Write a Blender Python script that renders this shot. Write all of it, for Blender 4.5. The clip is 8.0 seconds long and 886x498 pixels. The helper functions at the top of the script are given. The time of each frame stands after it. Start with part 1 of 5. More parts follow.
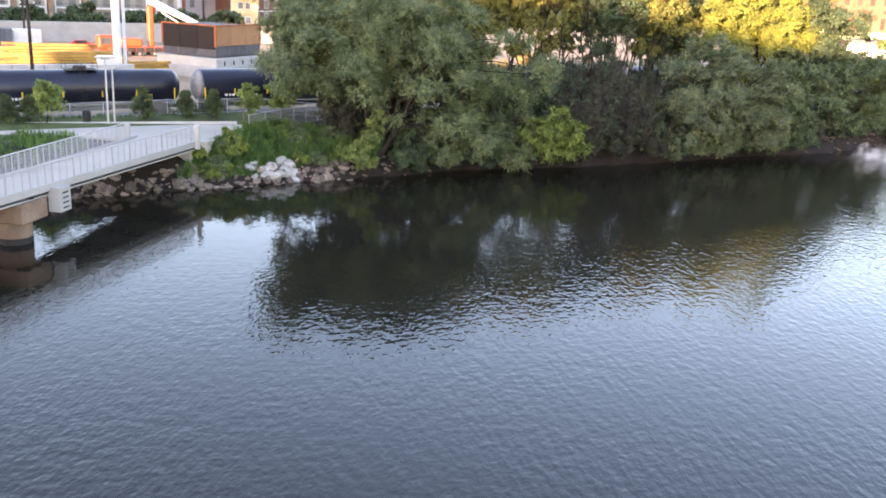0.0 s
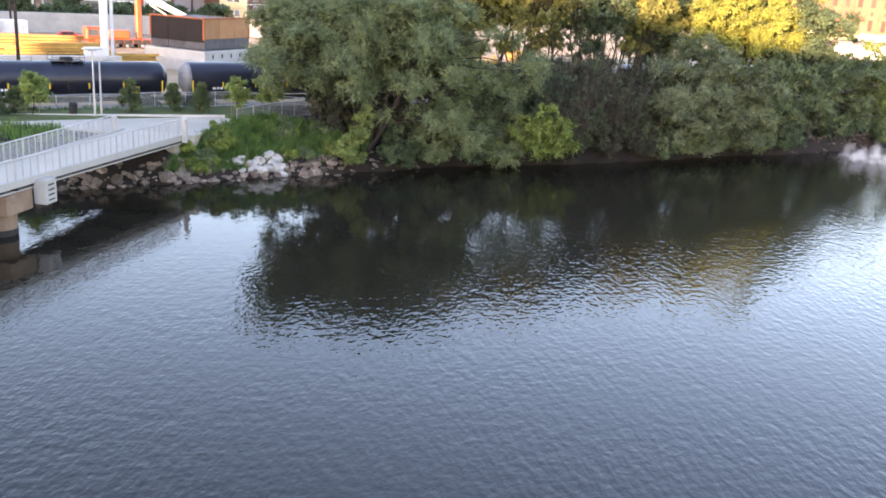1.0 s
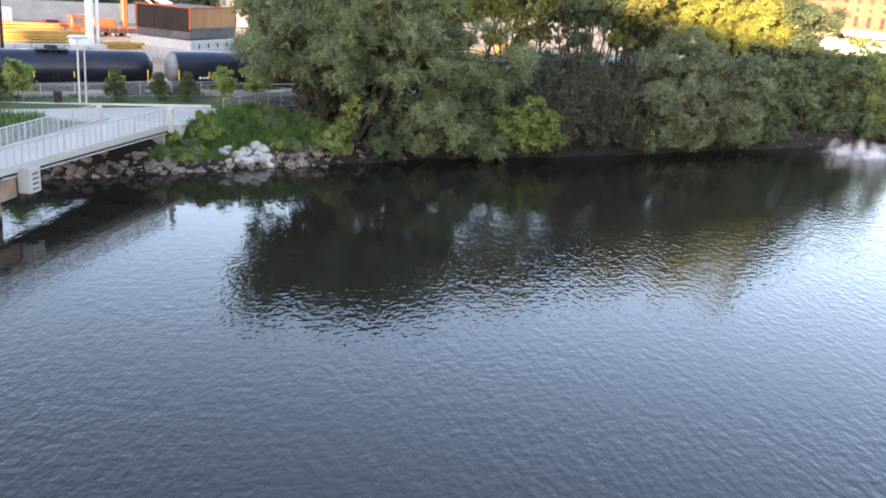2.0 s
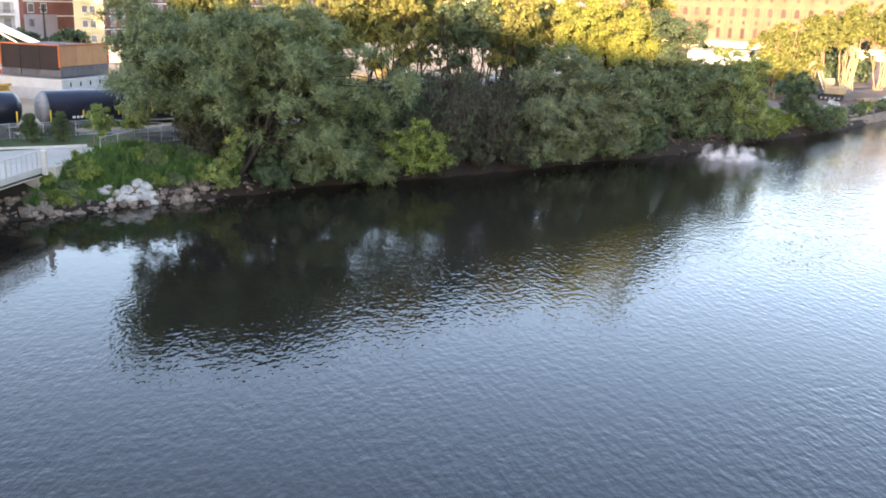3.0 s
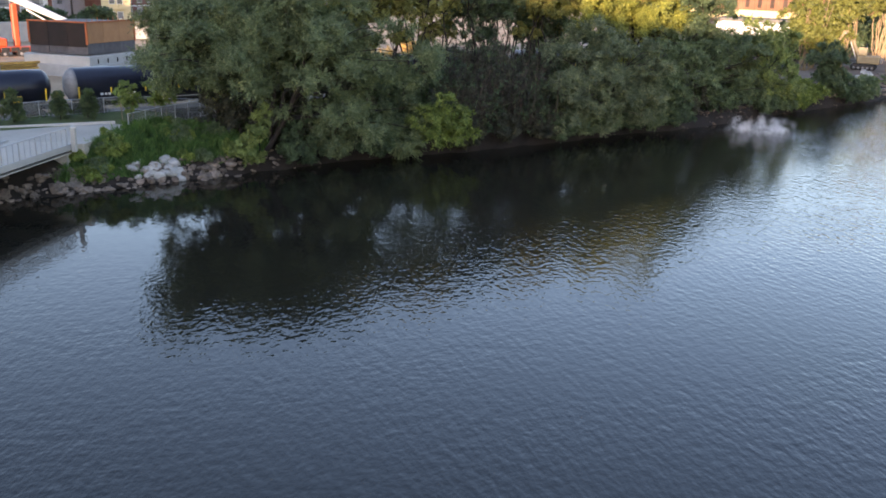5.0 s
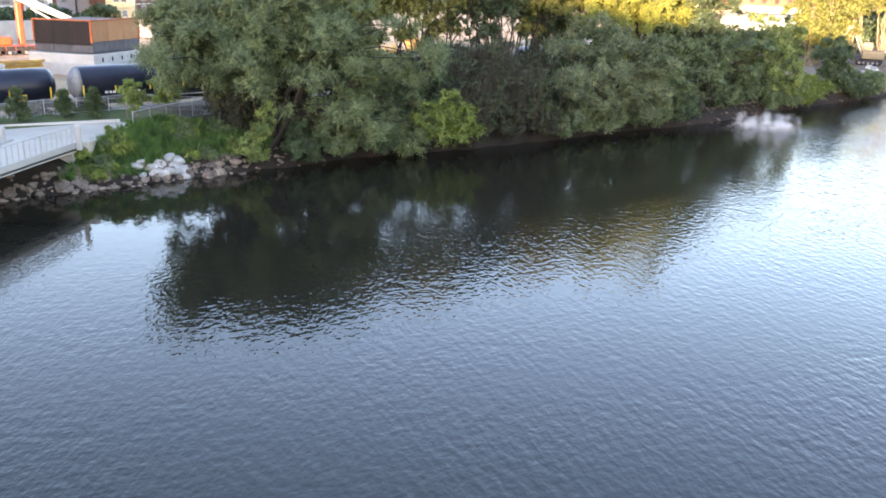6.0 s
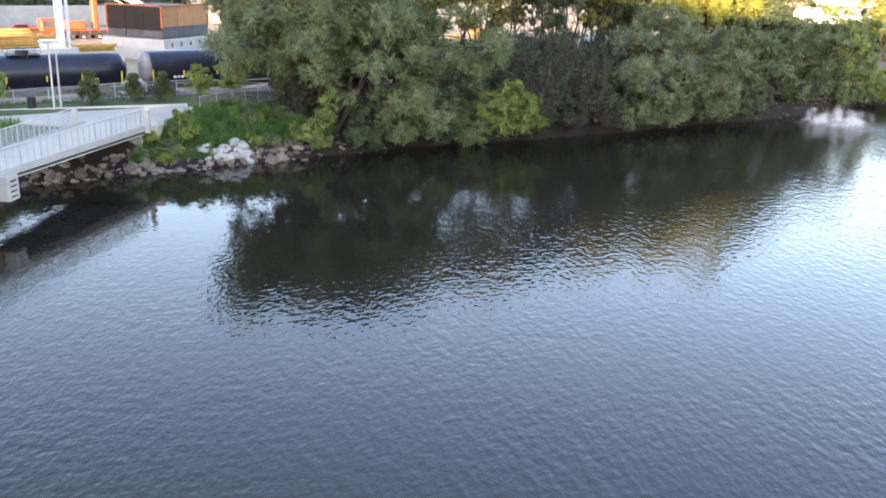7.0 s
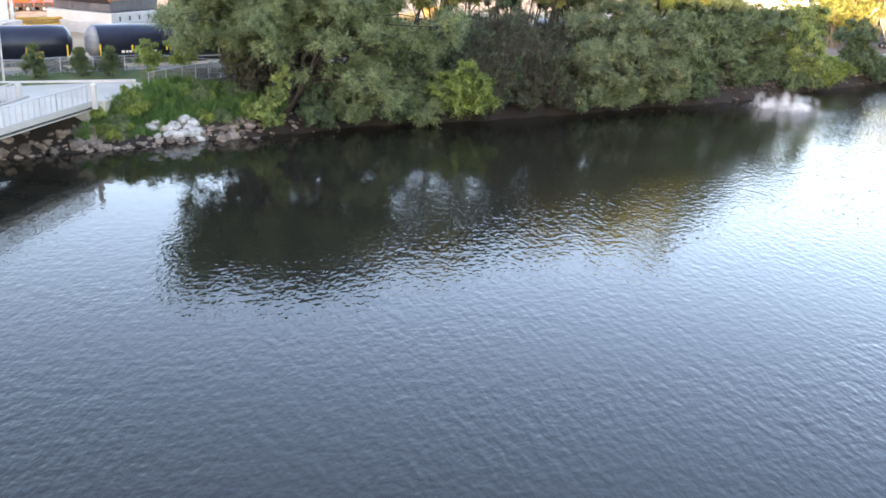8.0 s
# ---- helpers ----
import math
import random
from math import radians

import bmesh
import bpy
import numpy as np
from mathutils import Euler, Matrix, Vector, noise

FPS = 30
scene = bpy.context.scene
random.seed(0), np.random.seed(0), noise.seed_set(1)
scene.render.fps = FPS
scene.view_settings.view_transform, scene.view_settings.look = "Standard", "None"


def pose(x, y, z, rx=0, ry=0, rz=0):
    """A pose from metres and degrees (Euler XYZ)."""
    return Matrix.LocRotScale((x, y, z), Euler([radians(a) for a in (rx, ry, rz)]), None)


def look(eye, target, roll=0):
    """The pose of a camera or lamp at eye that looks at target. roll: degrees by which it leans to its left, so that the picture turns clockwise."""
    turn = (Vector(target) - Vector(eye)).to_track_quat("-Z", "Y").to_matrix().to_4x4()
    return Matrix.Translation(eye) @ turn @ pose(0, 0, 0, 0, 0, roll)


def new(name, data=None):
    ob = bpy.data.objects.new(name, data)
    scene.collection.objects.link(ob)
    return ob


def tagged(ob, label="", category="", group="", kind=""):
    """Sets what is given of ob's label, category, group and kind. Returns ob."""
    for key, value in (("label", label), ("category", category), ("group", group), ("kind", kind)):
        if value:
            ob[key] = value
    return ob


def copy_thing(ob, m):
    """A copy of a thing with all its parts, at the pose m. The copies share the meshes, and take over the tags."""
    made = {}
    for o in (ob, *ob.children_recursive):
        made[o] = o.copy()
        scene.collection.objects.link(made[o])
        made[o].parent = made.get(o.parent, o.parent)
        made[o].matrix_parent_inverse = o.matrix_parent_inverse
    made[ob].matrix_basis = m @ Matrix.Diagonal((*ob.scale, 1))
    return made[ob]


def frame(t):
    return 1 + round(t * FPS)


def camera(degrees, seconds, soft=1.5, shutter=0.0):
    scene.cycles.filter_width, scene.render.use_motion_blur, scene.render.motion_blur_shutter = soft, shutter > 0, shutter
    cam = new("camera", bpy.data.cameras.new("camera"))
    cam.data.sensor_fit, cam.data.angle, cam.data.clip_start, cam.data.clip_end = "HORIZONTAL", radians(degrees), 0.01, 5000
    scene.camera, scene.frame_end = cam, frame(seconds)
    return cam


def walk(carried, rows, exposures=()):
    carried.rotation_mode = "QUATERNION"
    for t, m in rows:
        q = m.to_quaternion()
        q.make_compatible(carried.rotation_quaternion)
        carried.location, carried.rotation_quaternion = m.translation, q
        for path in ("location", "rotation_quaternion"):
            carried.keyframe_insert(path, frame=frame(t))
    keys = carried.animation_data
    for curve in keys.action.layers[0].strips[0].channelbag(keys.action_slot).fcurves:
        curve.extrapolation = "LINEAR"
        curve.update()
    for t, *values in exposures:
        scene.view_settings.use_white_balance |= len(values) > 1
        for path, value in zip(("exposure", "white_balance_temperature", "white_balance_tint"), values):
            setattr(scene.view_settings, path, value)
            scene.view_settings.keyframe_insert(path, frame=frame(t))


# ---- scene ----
# World: x runs downstream along the river and the railway, y across it, z up from the water.
EXPOSURES = [(t, e, k, 36 if t < 2 else 31) for t, e, k in ((0.0, 3.37, 7120), (1.0, 3.35, 7050), (2.5, 3.28, 6900), (3.0, 3.21, 6880), (3.5, 2.83, 6760), (4.0, 2.43, 6620), (4.5, 2.2, 6470), (4.7, 2.2, 6470), (5.8, 3.36, 6720), (7.0, 3.43, 6830), (8.0, 3.58, 7010))]
LENS = 52.21
PATH = [
    (0.0, 73.69, -2.78, -31.94),
    (0.5, 73.66, -3.55, -32.37),
    (1.0, 73.48, -3.52, -32.55),
    (2.3, 72.70, -4.09, -33.66),
    (2.5, 72.40, -3.37, -34.96),
    (2.7, 73.19, -3.07, -39.15),
    (3.0, 74.91, -2.14, -40.77),
    (3.2, 75.96, -2.08, -40.29),
    (3.5, 76.69, -2.54, -37.17),
    (3.7, 76.55, -2.44, -32.96),
    (4.0, 76.68, -2.78, -30.97),
    (4.2, 76.76, -3.11, -33.70),
    (4.5, 76.01, -0.63, -37.35),
    (4.7, 74.54, -1.42, -38.73),
    (5.8, 72.29, -1.10, -39.91),
    (6.0, 73.05, -1.22, -39.01),
    (6.2, 72.90, -0.58, -37.74),
    (6.5, 73.38, -0.45, -36.68),
    (7.0, 72.31, -1.66, -35.02),
    (7.5, 71.25, -3.01, -35.00),
    (7.7, 70.81, -3.32, -35.60),
    (8.0, 71.17, -2.88, -37.74),
]
EYE = (0.0, 0.0, 15.5)
cam = camera(LENS, 8.0, soft=1.75)
walk(cam, [(t, pose(*EYE, rx, ry, rz)) for t, rx, ry, rz in PATH],
     exposures=EXPOSURES)

# ---- light ----
SUN_ELEVATION, SUN_TO = radians(6.0), Vector((-0.866, -0.5, 0.0)).normalized()
world = bpy.data.worlds.new("world")
scene.world = world
world.use_nodes = True
wn, wl = world.node_tree.nodes, world.node_tree.links
sky = wn.new("ShaderNodeTexSky")
sky.sky_type, sky.sun_disc = "NISHITA", False
sky.sun_elevation, sky.sun_rotation = SUN_ELEVATION, math.atan2(SUN_TO.x, SUN_TO.y)
sky.air_density, sky.dust_density, sky.ozone_density = 1.0, 0.5, 1.45
wl.new(sky.outputs["Color"], wn["Background"].inputs["Color"])
wn["Background"].inputs["Strength"].default_value = 0.15
sun_data = bpy.data.lights.new("sun", "SUN")
sun_data.energy, sun_data.angle, sun_data.color = 3.55, radians(0.6), (1.0, 0.76, 0.48)
sun = new("sun", sun_data)
toward = SUN_TO * math.cos(SUN_ELEVATION) + Vector((0, 0, math.sin(SUN_ELEVATION)))
sun.matrix_world = look(toward * 300, (0, 0, 0))

# ---- materials ----


def ramp(nt, fac, stops):
    n = nt.nodes.new("ShaderNodeValToRGB")
    el = n.color_ramp.elements
    while len(el) < len(stops):
        el.new(0.5)
    for e, (p, c) in zip(el, stops):
        e.position, e.color = p, (*c, 1)
    nt.links.new(fac, n.inputs["Fac"])
    return n.outputs["Color"]


def noise_out(nt, scale, detail=4.0, stretch=(1, 1, 1), rough=0.6):
    tc, mp, n = nt.nodes.new("ShaderNodeTexCoord"), nt.nodes.new("ShaderNodeMapping"), nt.nodes.new("ShaderNodeTexNoise")
    mp.inputs["Scale"].default_value = stretch
    nt.links.new(tc.outputs["Object"], mp.inputs["Vector"])
    nt.links.new(mp.outputs["Vector"], n.inputs["Vector"])
    n.inputs["Scale"].default_value, n.inputs["Detail"].default_value, n.inputs["Roughness"].default_value = scale, detail, rough
    return n.outputs["Fac"]


def mixed(nt, a, b, fac, mode="MIX"):
    m = nt.nodes.new("ShaderNodeMix")
    m.data_type, m.blend_type = "RGBA", mode
    for sock, v in ((m.inputs["A"], a), (m.inputs["B"], b), (m.inputs["Factor"], fac)):
        if hasattr(v, "is_linked"):
            nt.links.new(v, sock)
        elif isinstance(v, tuple):
            sock.default_value = (*v, 1)
        else:
            sock.default_value = v
    return m.outputs["Result"]


def surface(name, low, high, scale=3.0, roughness=0.8, metallic=0.0, bump=0.1, fine=25.0, vary=0.25, stretch=(1, 1, 1), spec=0.4):
    """A worn surface: two colours blended by coarse noise, fine grain, per-piece variation and relief."""
    m = bpy.data.materials.new(name)
    m.use_nodes = True
    nt = m.node_tree
    b = nt.nodes["Principled BSDF"]
    coarse, grain = noise_out(nt, scale, 5, stretch), noise_out(nt, fine, 3, stretch)
    col = ramp(nt, coarse, [(0.3, low), (0.7, high)])
    g = ramp(nt, grain, [(0.25, (0.72, 0.72, 0.72)), (0.75, (1.12, 1.12, 1.12))])
    col = mixed(nt, col, g, 0.8, "MULTIPLY")
    info = nt.nodes.new("ShaderNodeObjectInfo")
    v = ramp(nt, info.outputs["Random"], [(0.0, (1 - vary,) * 3), (1.0, (1 + vary,) * 3)])
    col = mixed(nt, col, v, 1.0, "MULTIPLY")
    nt.links.new(col, b.inputs["Base Color"])
    b.inputs["Roughness"].default_value, b.inputs["Metallic"].default_value = roughness, metallic
    b.inputs["Specular IOR Level"].default_value = spec
    bp = nt.nodes.new("ShaderNodeBump")
    bp.inputs["Strength"].default_value, bp.inputs["Distance"].default_value = bump, 0.05
    nt.links.new(grain, bp.inputs["Height"])
    nt.links.new(bp.outputs["Normal"], b.inputs["Normal"])
    return m


def leafage(name, dark, light, yellow, shine=0.35):
    """Leaves: every leaf its own tint, some light passing through."""
    m = bpy.data.materials.new(name)
    m.use_nodes = True
    nt = m.node_tree
    b = nt.nodes["Principled BSDF"]
    geo = nt.nodes.new("ShaderNodeNewGeometry")
    col = ramp(nt, geo.outputs["Random Per Island"], [(0.0, dark), (0.6, light), (1.0, yellow)])
    # Noise blotches put lit tufts and shaded hollows into the leaf colour.
    tuft_shade = ramp(nt, noise_out(nt, 0.85, 3), [(0.32, (0.58, 0.63, 0.62)), (0.68, (1.42, 1.38, 1.18))])
    col = mixed(nt, col, tuft_shade, 1.0, "MULTIPLY")
    nt.links.new(col, b.inputs["Base Color"])
    b.inputs["Roughness"].default_value, b.inputs["Specular IOR Level"].default_value = 0.55, shine
    tr = nt.nodes.new("ShaderNodeBsdfTranslucent")
    nt.links.new(mixed(nt, col, (1.12, 1.15, 0.62), 1.0, "MULTIPLY"), tr.inputs["Color"])
    mix = nt.nodes.new("ShaderNodeMixShader")
    mix.inputs["Fac"].default_value = 0.26
    nt.links.new(b.outputs["BSDF"], mix.inputs[1])
    nt.links.new(tr.outputs["BSDF"], mix.inputs[2])
    nt.links.new(mix.outputs["Shader"], nt.nodes["Material Output"].inputs["Surface"])
    return m


def crests(nt, angle, length, stretch, detail=1.0, rough=0.45, bend=0.0):
    """Noise drawn out into wave crests that run at this angle from x: the length from crest to crest in metres, crests stretch times longer."""
    tc, turn, mp, n = (nt.nodes.new(k) for k in ("ShaderNodeTexCoord", "ShaderNodeVectorRotate", "ShaderNodeMapping", "ShaderNodeTexNoise"))
    turn.rotation_type = "Z_AXIS"
    turn.inputs["Angle"].default_value = -radians(angle)
    mp.inputs["Scale"].default_value = (1 / stretch, 1, 1)
    nt.links.new(tc.outputs["Object"], turn.inputs["Vector"])
    nt.links.new(turn.outputs["Vector"], mp.inputs["Vector"])
    nt.links.new(mp.outputs["Vector"], n.inputs["Vector"])
    n.inputs["Scale"].default_value, n.inputs["Detail"].default_value, n.inputs["Roughness"].default_value = 1.4 / length, detail, rough
    n.inputs["Distortion"].default_value = bend
    return n.outputs["Fac"]


def maths(nt, kind, a, b, c=0.0):
    n = nt.nodes.new("ShaderNodeMath")
    n.operation = kind
    for sock, v in zip(n.inputs, (a, b, c)):
        if hasattr(v, "is_linked"):
            nt.links.new(v, sock)
        else:
            sock.default_value = v
    return n.outputs[0]


def span(nt, value, a, b, lo, hi):
    n = nt.nodes.new("ShaderNodeMapRange")
    n.interpolation_type = "SMOOTHSTEP"
    nt.links.new(value, n.inputs["Value"])
    for sock, v in (("From Min", a), ("From Max", b), ("To Min", lo), ("To Max", hi)):
        n.inputs[sock].default_value = v
    return n.outputs["Result"]


def water_material():
    """Dark river water: two crossing trains of small waves, fine ripples, calm under the bank and ruffled in open water downstream."""
    m = bpy.data.materials.new("river_water")
    m.use_nodes = True
    nt = m.node_tree
    b = nt.nodes["Principled BSDF"]
    b.inputs["Base Color"].default_value = (0.0140, 0.0128, 0.0092, 1)
    b.inputs["Roughness"].default_value, b.inputs["IOR"].default_value = 0.03, 1.33
    train = crests(nt, 68, 0.55, 2.6, 0.6, 0.4, 0.25)
    cross = crests(nt, -15, 0.62, 2.0, 1.0, 0.4, 0.3)
    fine = crests(nt, 52, 0.30, 1.8, 1.0, 0.5)
    tc, sep = nt.nodes.new("ShaderNodeTexCoord"), nt.nodes.new("ShaderNodeSeparateXYZ")
    nt.links.new(tc.outputs["Object"], sep.inputs["Vector"])
    x, y = sep.outputs["X"], sep.outputs["Y"]
    lee = maths(nt, "MULTIPLY_ADD", maths(nt, "MAXIMUM", maths(nt, "SUBTRACT", x, 56.0), 0.0), -0.52, y)
    shelter = span(nt, lee, 37.0, 49.0, 1.0, 0.36)
    open_water = span(nt, x, 8.0, 44.0, 0.95, 1.06)
    stirred = maths(nt, "MULTIPLY", span(nt, x, 76.0, 96.0, 1.0, 1.9), span(nt, y, 16.0, 32.0, 0.72, 1.0))
    gusts = span(nt, noise_out(nt, 0.045, 2.0, (0.7, 1.3, 1)), 0.36, 0.64, 0.55, 1.15)
    strength = maths(nt, "MULTIPLY", maths(nt, "MULTIPLY", shelter, open_water), maths(nt, "MULTIPLY", stirred, gusts))
    total = maths(nt, "MULTIPLY_ADD", cross, 0.6, maths(nt, "MULTIPLY_ADD", fine, 0.8, train))
    bp = nt.nodes.new("ShaderNodeBump")
    bp.inputs["Distance"].default_value = 0.026
    nt.links.new(strength, bp.inputs["Strength"])
    nt.links.new(total, bp.inputs["Height"])
    nt.links.new(bp.outputs["Normal"], b.inputs["Normal"])
    return m


WATER = water_material()
# Near-black: shade under the trees and bank edge is put into this earth.
EARTH = surface("shaded_bank_earth", (0.013, 0.010, 0.008), (0.033, 0.024, 0.019), 0.6, 0.95, bump=0.4, fine=6)
SITE = surface("site_dirt", (0.25, 0.18, 0.11), (0.40, 0.29, 0.185), 0.15, 0.95, bump=0.3, fine=4)
SHORE_DIRT = surface("shore_dirt", (0.105, 0.074, 0.056), (0.20, 0.145, 0.11), 0.15, 0.95, bump=0.3, fine=4)
ROCK = surface("riprap_stone", (0.125, 0.095, 0.075), (0.265, 0.215, 0.175), 1.8, 0.9, bump=0.5, fine=14, vary=0.45)
BANK_ROCK = surface("brown_bank_stone", (0.06, 0.045, 0.035), (0.15, 0.112, 0.085), 1.8, 0.9, bump=0.5, fine=14, vary=0.4)
PALE_ROCK = surface("pale_limestone", (0.33, 0.32, 0.30), (0.47, 0.46, 0.43), 1.8, 0.85, bump=0.4, fine=14, vary=0.15)
CONCRETE = surface("concrete", (0.36, 0.35, 0.33), (0.50, 0.49, 0.46), 0.5, 0.85, bump=0.15, fine=18, vary=0.08)
PALE_CONCRETE = surface("pale_concrete", (0.47, 0.46, 0.43), (0.58, 0.57, 0.53), 0.6, 0.85, bump=0.1, fine=18, vary=0.06)
BROWN_CONCRETE = surface("stained_concrete", (0.20, 0.13, 0.09), (0.34, 0.24, 0.17), 0.8, 0.9, bump=0.2, fine=12, vary=0.06)
WHITE_STEEL = surface("white_painted_steel", (0.41, 0.405, 0.39), (0.48, 0.475, 0.455), 0.8, 0.45, bump=0.04, fine=30, vary=0.05)
GALV = surface("galvanised_steel", (0.38, 0.40, 0.42), (0.55, 0.57, 0.60), 2.0, 0.4, 0.6, 0.03, 40, 0.08)
DARK_STEEL = surface("dark_steel", (0.02, 0.02, 0.022), (0.05, 0.047, 0.045), 1.5, 0.6, 0.3, 0.1, 20, 0.1)
# Bluish black: the sky's reflection is partly put into the paint colour.
TANK_BLACK = surface("tank_black_paint", (0.009, 0.011, 0.022), (0.022, 0.026, 0.045), 0.5, 0.32, 0.0, 0.03, 12, 0.1, spec=0.5)
YELLOW = surface("safety_yellow", (0.62, 0.40, 0.03), (0.75, 0.50, 0.05), 2.0, 0.5, bump=0.03)
WHITE_PAINT = surface("white_paint", (0.68, 0.68, 0.66), (0.8, 0.8, 0.78), 0.7, 0.55, bump=0.04, vary=0.05)
ORANGE = surface("orange_paint", (0.32, 0.075, 0.02), (0.43, 0.115, 0.03), 0.8, 0.5, bump=0.05)
TAN_PANEL = surface("tan_panel", (0.34, 0.165, 0.075), (0.43, 0.225, 0.10), 0.7, 0.75, bump=0.1, vary=0.08)
MAROON_PANEL = surface("maroon_panel", (0.010, 0.007, 0.007), (0.022, 0.012, 0.011), 0.7, 0.7, bump=0.1, vary=0.1)
GREY_PANEL = surface("grey_panel", (0.16, 0.16, 0.17), (0.24, 0.24, 0.25), 0.8, 0.8, bump=0.1, vary=0.1)
TIMBER = surface("yellow_timber", (0.36, 0.20, 0.05), (0.58, 0.36, 0.09), 0.9, 0.8, bump=0.2, fine=8, vary=0.25)
BARK = surface("bark", (0.022, 0.017, 0.014), (0.06, 0.047, 0.037), 3.0, 0.95, bump=0.6, fine=18, stretch=(1, 1, 0.25))
TWIG = surface("bare_twigs", (0.04, 0.031, 0.025), (0.10, 0.076, 0.059), 3.0, 0.95, bump=0.2, fine=18, stretch=(1, 1, 0.25))
PALE_BARK = surface("pale_bark", (0.20, 0.145, 0.085), (0.34, 0.255, 0.15), 3.0, 0.9, bump=0.3, fine=18, stretch=(1, 1, 0.25))
BRICK_RED = surface("red_brick", (0.17, 0.075, 0.06), (0.27, 0.12, 0.095), 0.25, 0.9, bump=0.1, fine=6, vary=0.05)
BRICK_ORANGE = surface("old_orange_brick", (0.175, 0.085, 0.05), (0.255, 0.13, 0.077), 0.12, 0.9, bump=0.1, fine=4, vary=0.05)
STUCCO = surface("pale_stucco", (0.70, 0.68, 0.66), (0.79, 0.77, 0.74), 0.15, 0.9, bump=0.05, fine=6, vary=0.05)
# The cream holds evening sun falling on the pavilion plaster and warehouse plinth.
SUNLIT_STUCCO = surface("sunlit_stucco", (0.60, 0.48, 0.27), (0.70, 0.57, 0.33), 0.15, 0.9, bump=0.05, fine=6, vary=0.05)
ROOFING = surface("grey_shingles", (0.10, 0.095, 0.09), (0.17, 0.16, 0.15), 0.3, 0.9, bump=0.2, fine=8, vary=0.05)
GLASS_DARK = surface("dark_window_glass", (0.03, 0.035, 0.04), (0.06, 0.07, 0.08), 0.4, 0.12, bump=0.0, vary=0.4, spec=0.6)
HAZE_WALL = surface("pale_far_wall", (0.55, 0.52, 0.50), (0.66, 0.62, 0.58), 0.05, 0.9, bump=0.0, fine=2, vary=0.1)
PATH_PAVING = surface("path_paving", (0.43, 0.40, 0.34), (0.51, 0.475, 0.405), 0.4, 0.85, bump=0.1, fine=15)
GRASS_SOIL = surface("grassy_ground", (0.045, 0.07, 0.02), (0.10, 0.13, 0.045), 0.5, 0.95, bump=0.5, fine=8)
BALLAST = surface("track_ballast", (0.10, 0.09, 0.085), (0.22, 0.20, 0.185), 2.0, 0.95, bump=0.7, fine=14)
SPRAY = surface("white_spray", (0.80, 0.80, 0.80), (0.92, 0.92, 0.92), 3.0, 0.5, bump=0.1)
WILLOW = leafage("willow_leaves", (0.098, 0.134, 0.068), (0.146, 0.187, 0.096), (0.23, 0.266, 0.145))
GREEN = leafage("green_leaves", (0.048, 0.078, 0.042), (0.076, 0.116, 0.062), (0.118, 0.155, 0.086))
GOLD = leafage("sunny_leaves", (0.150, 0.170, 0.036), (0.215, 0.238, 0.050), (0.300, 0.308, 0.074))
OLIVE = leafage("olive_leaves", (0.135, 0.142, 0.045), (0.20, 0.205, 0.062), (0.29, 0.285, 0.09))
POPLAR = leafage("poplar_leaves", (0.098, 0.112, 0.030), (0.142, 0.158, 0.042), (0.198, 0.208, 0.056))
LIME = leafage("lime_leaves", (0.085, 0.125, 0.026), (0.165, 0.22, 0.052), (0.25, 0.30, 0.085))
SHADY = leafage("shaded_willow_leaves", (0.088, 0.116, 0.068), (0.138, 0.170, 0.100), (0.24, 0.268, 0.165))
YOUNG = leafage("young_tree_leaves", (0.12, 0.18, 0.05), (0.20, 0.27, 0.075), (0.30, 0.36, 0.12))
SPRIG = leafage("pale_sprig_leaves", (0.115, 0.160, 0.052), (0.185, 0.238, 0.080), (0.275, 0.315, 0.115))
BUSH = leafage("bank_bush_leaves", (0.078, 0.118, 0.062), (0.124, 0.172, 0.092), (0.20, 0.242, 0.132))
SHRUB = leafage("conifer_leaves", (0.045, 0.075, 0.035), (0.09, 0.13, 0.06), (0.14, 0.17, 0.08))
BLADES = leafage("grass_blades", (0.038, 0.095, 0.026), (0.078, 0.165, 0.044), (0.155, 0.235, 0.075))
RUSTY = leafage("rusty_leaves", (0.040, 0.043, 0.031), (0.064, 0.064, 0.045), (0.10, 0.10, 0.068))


def chain_link(name, colour, open_, scale):
    m = bpy.data.materials.new(name)
    m.use_nodes = True
    nt = m.node_tree
    b = nt.nodes["Principled BSDF"]
    b.inputs["Base Color"].default_value = (*colour, 1)
    b.inputs["Metallic"].default_value, b.inputs["Roughness"].default_value = 0.3, 0.5
    tr, mix = nt.nodes.new("ShaderNodeBsdfTransparent"), nt.nodes.new("ShaderNodeMixShader")
    nt.links.new(ramp(nt, noise_out(nt, scale, 1), [(open_, (0.0,) * 3), (open_ + 0.12, (1.0,) * 3)]), mix.inputs["Fac"])
    nt.links.new(tr.outputs["BSDF"], mix.inputs[1])
    nt.links.new(b.outputs["BSDF"], mix.inputs[2])
    nt.links.new(mix.outputs["Shader"], nt.nodes["Material Output"].inputs["Surface"])
    return m


CHAIN = chain_link("chain_link_mesh", (0.33, 0.34, 0.34), 0.47, 60)

# ---- building helpers ----


def arrays(name, verts, faces):
    me = bpy.data.meshes.new(name)
    verts, faces = np.asarray(verts, dtype=np.float32), np.asarray(faces, dtype=np.int32)
    k = faces.shape[1]
    me.vertices.add(len(verts))
    me.vertices.foreach_set("co", verts.ravel())
    me.loops.add(faces.size)
    me.loops.foreach_set("vertex_index", faces.ravel())
    me.polygons.add(len(faces))
    me.polygons.foreach_set("loop_start", np.arange(0, faces.size, k, dtype=np.int32))
    me.update(calc_edges=True)
    return me


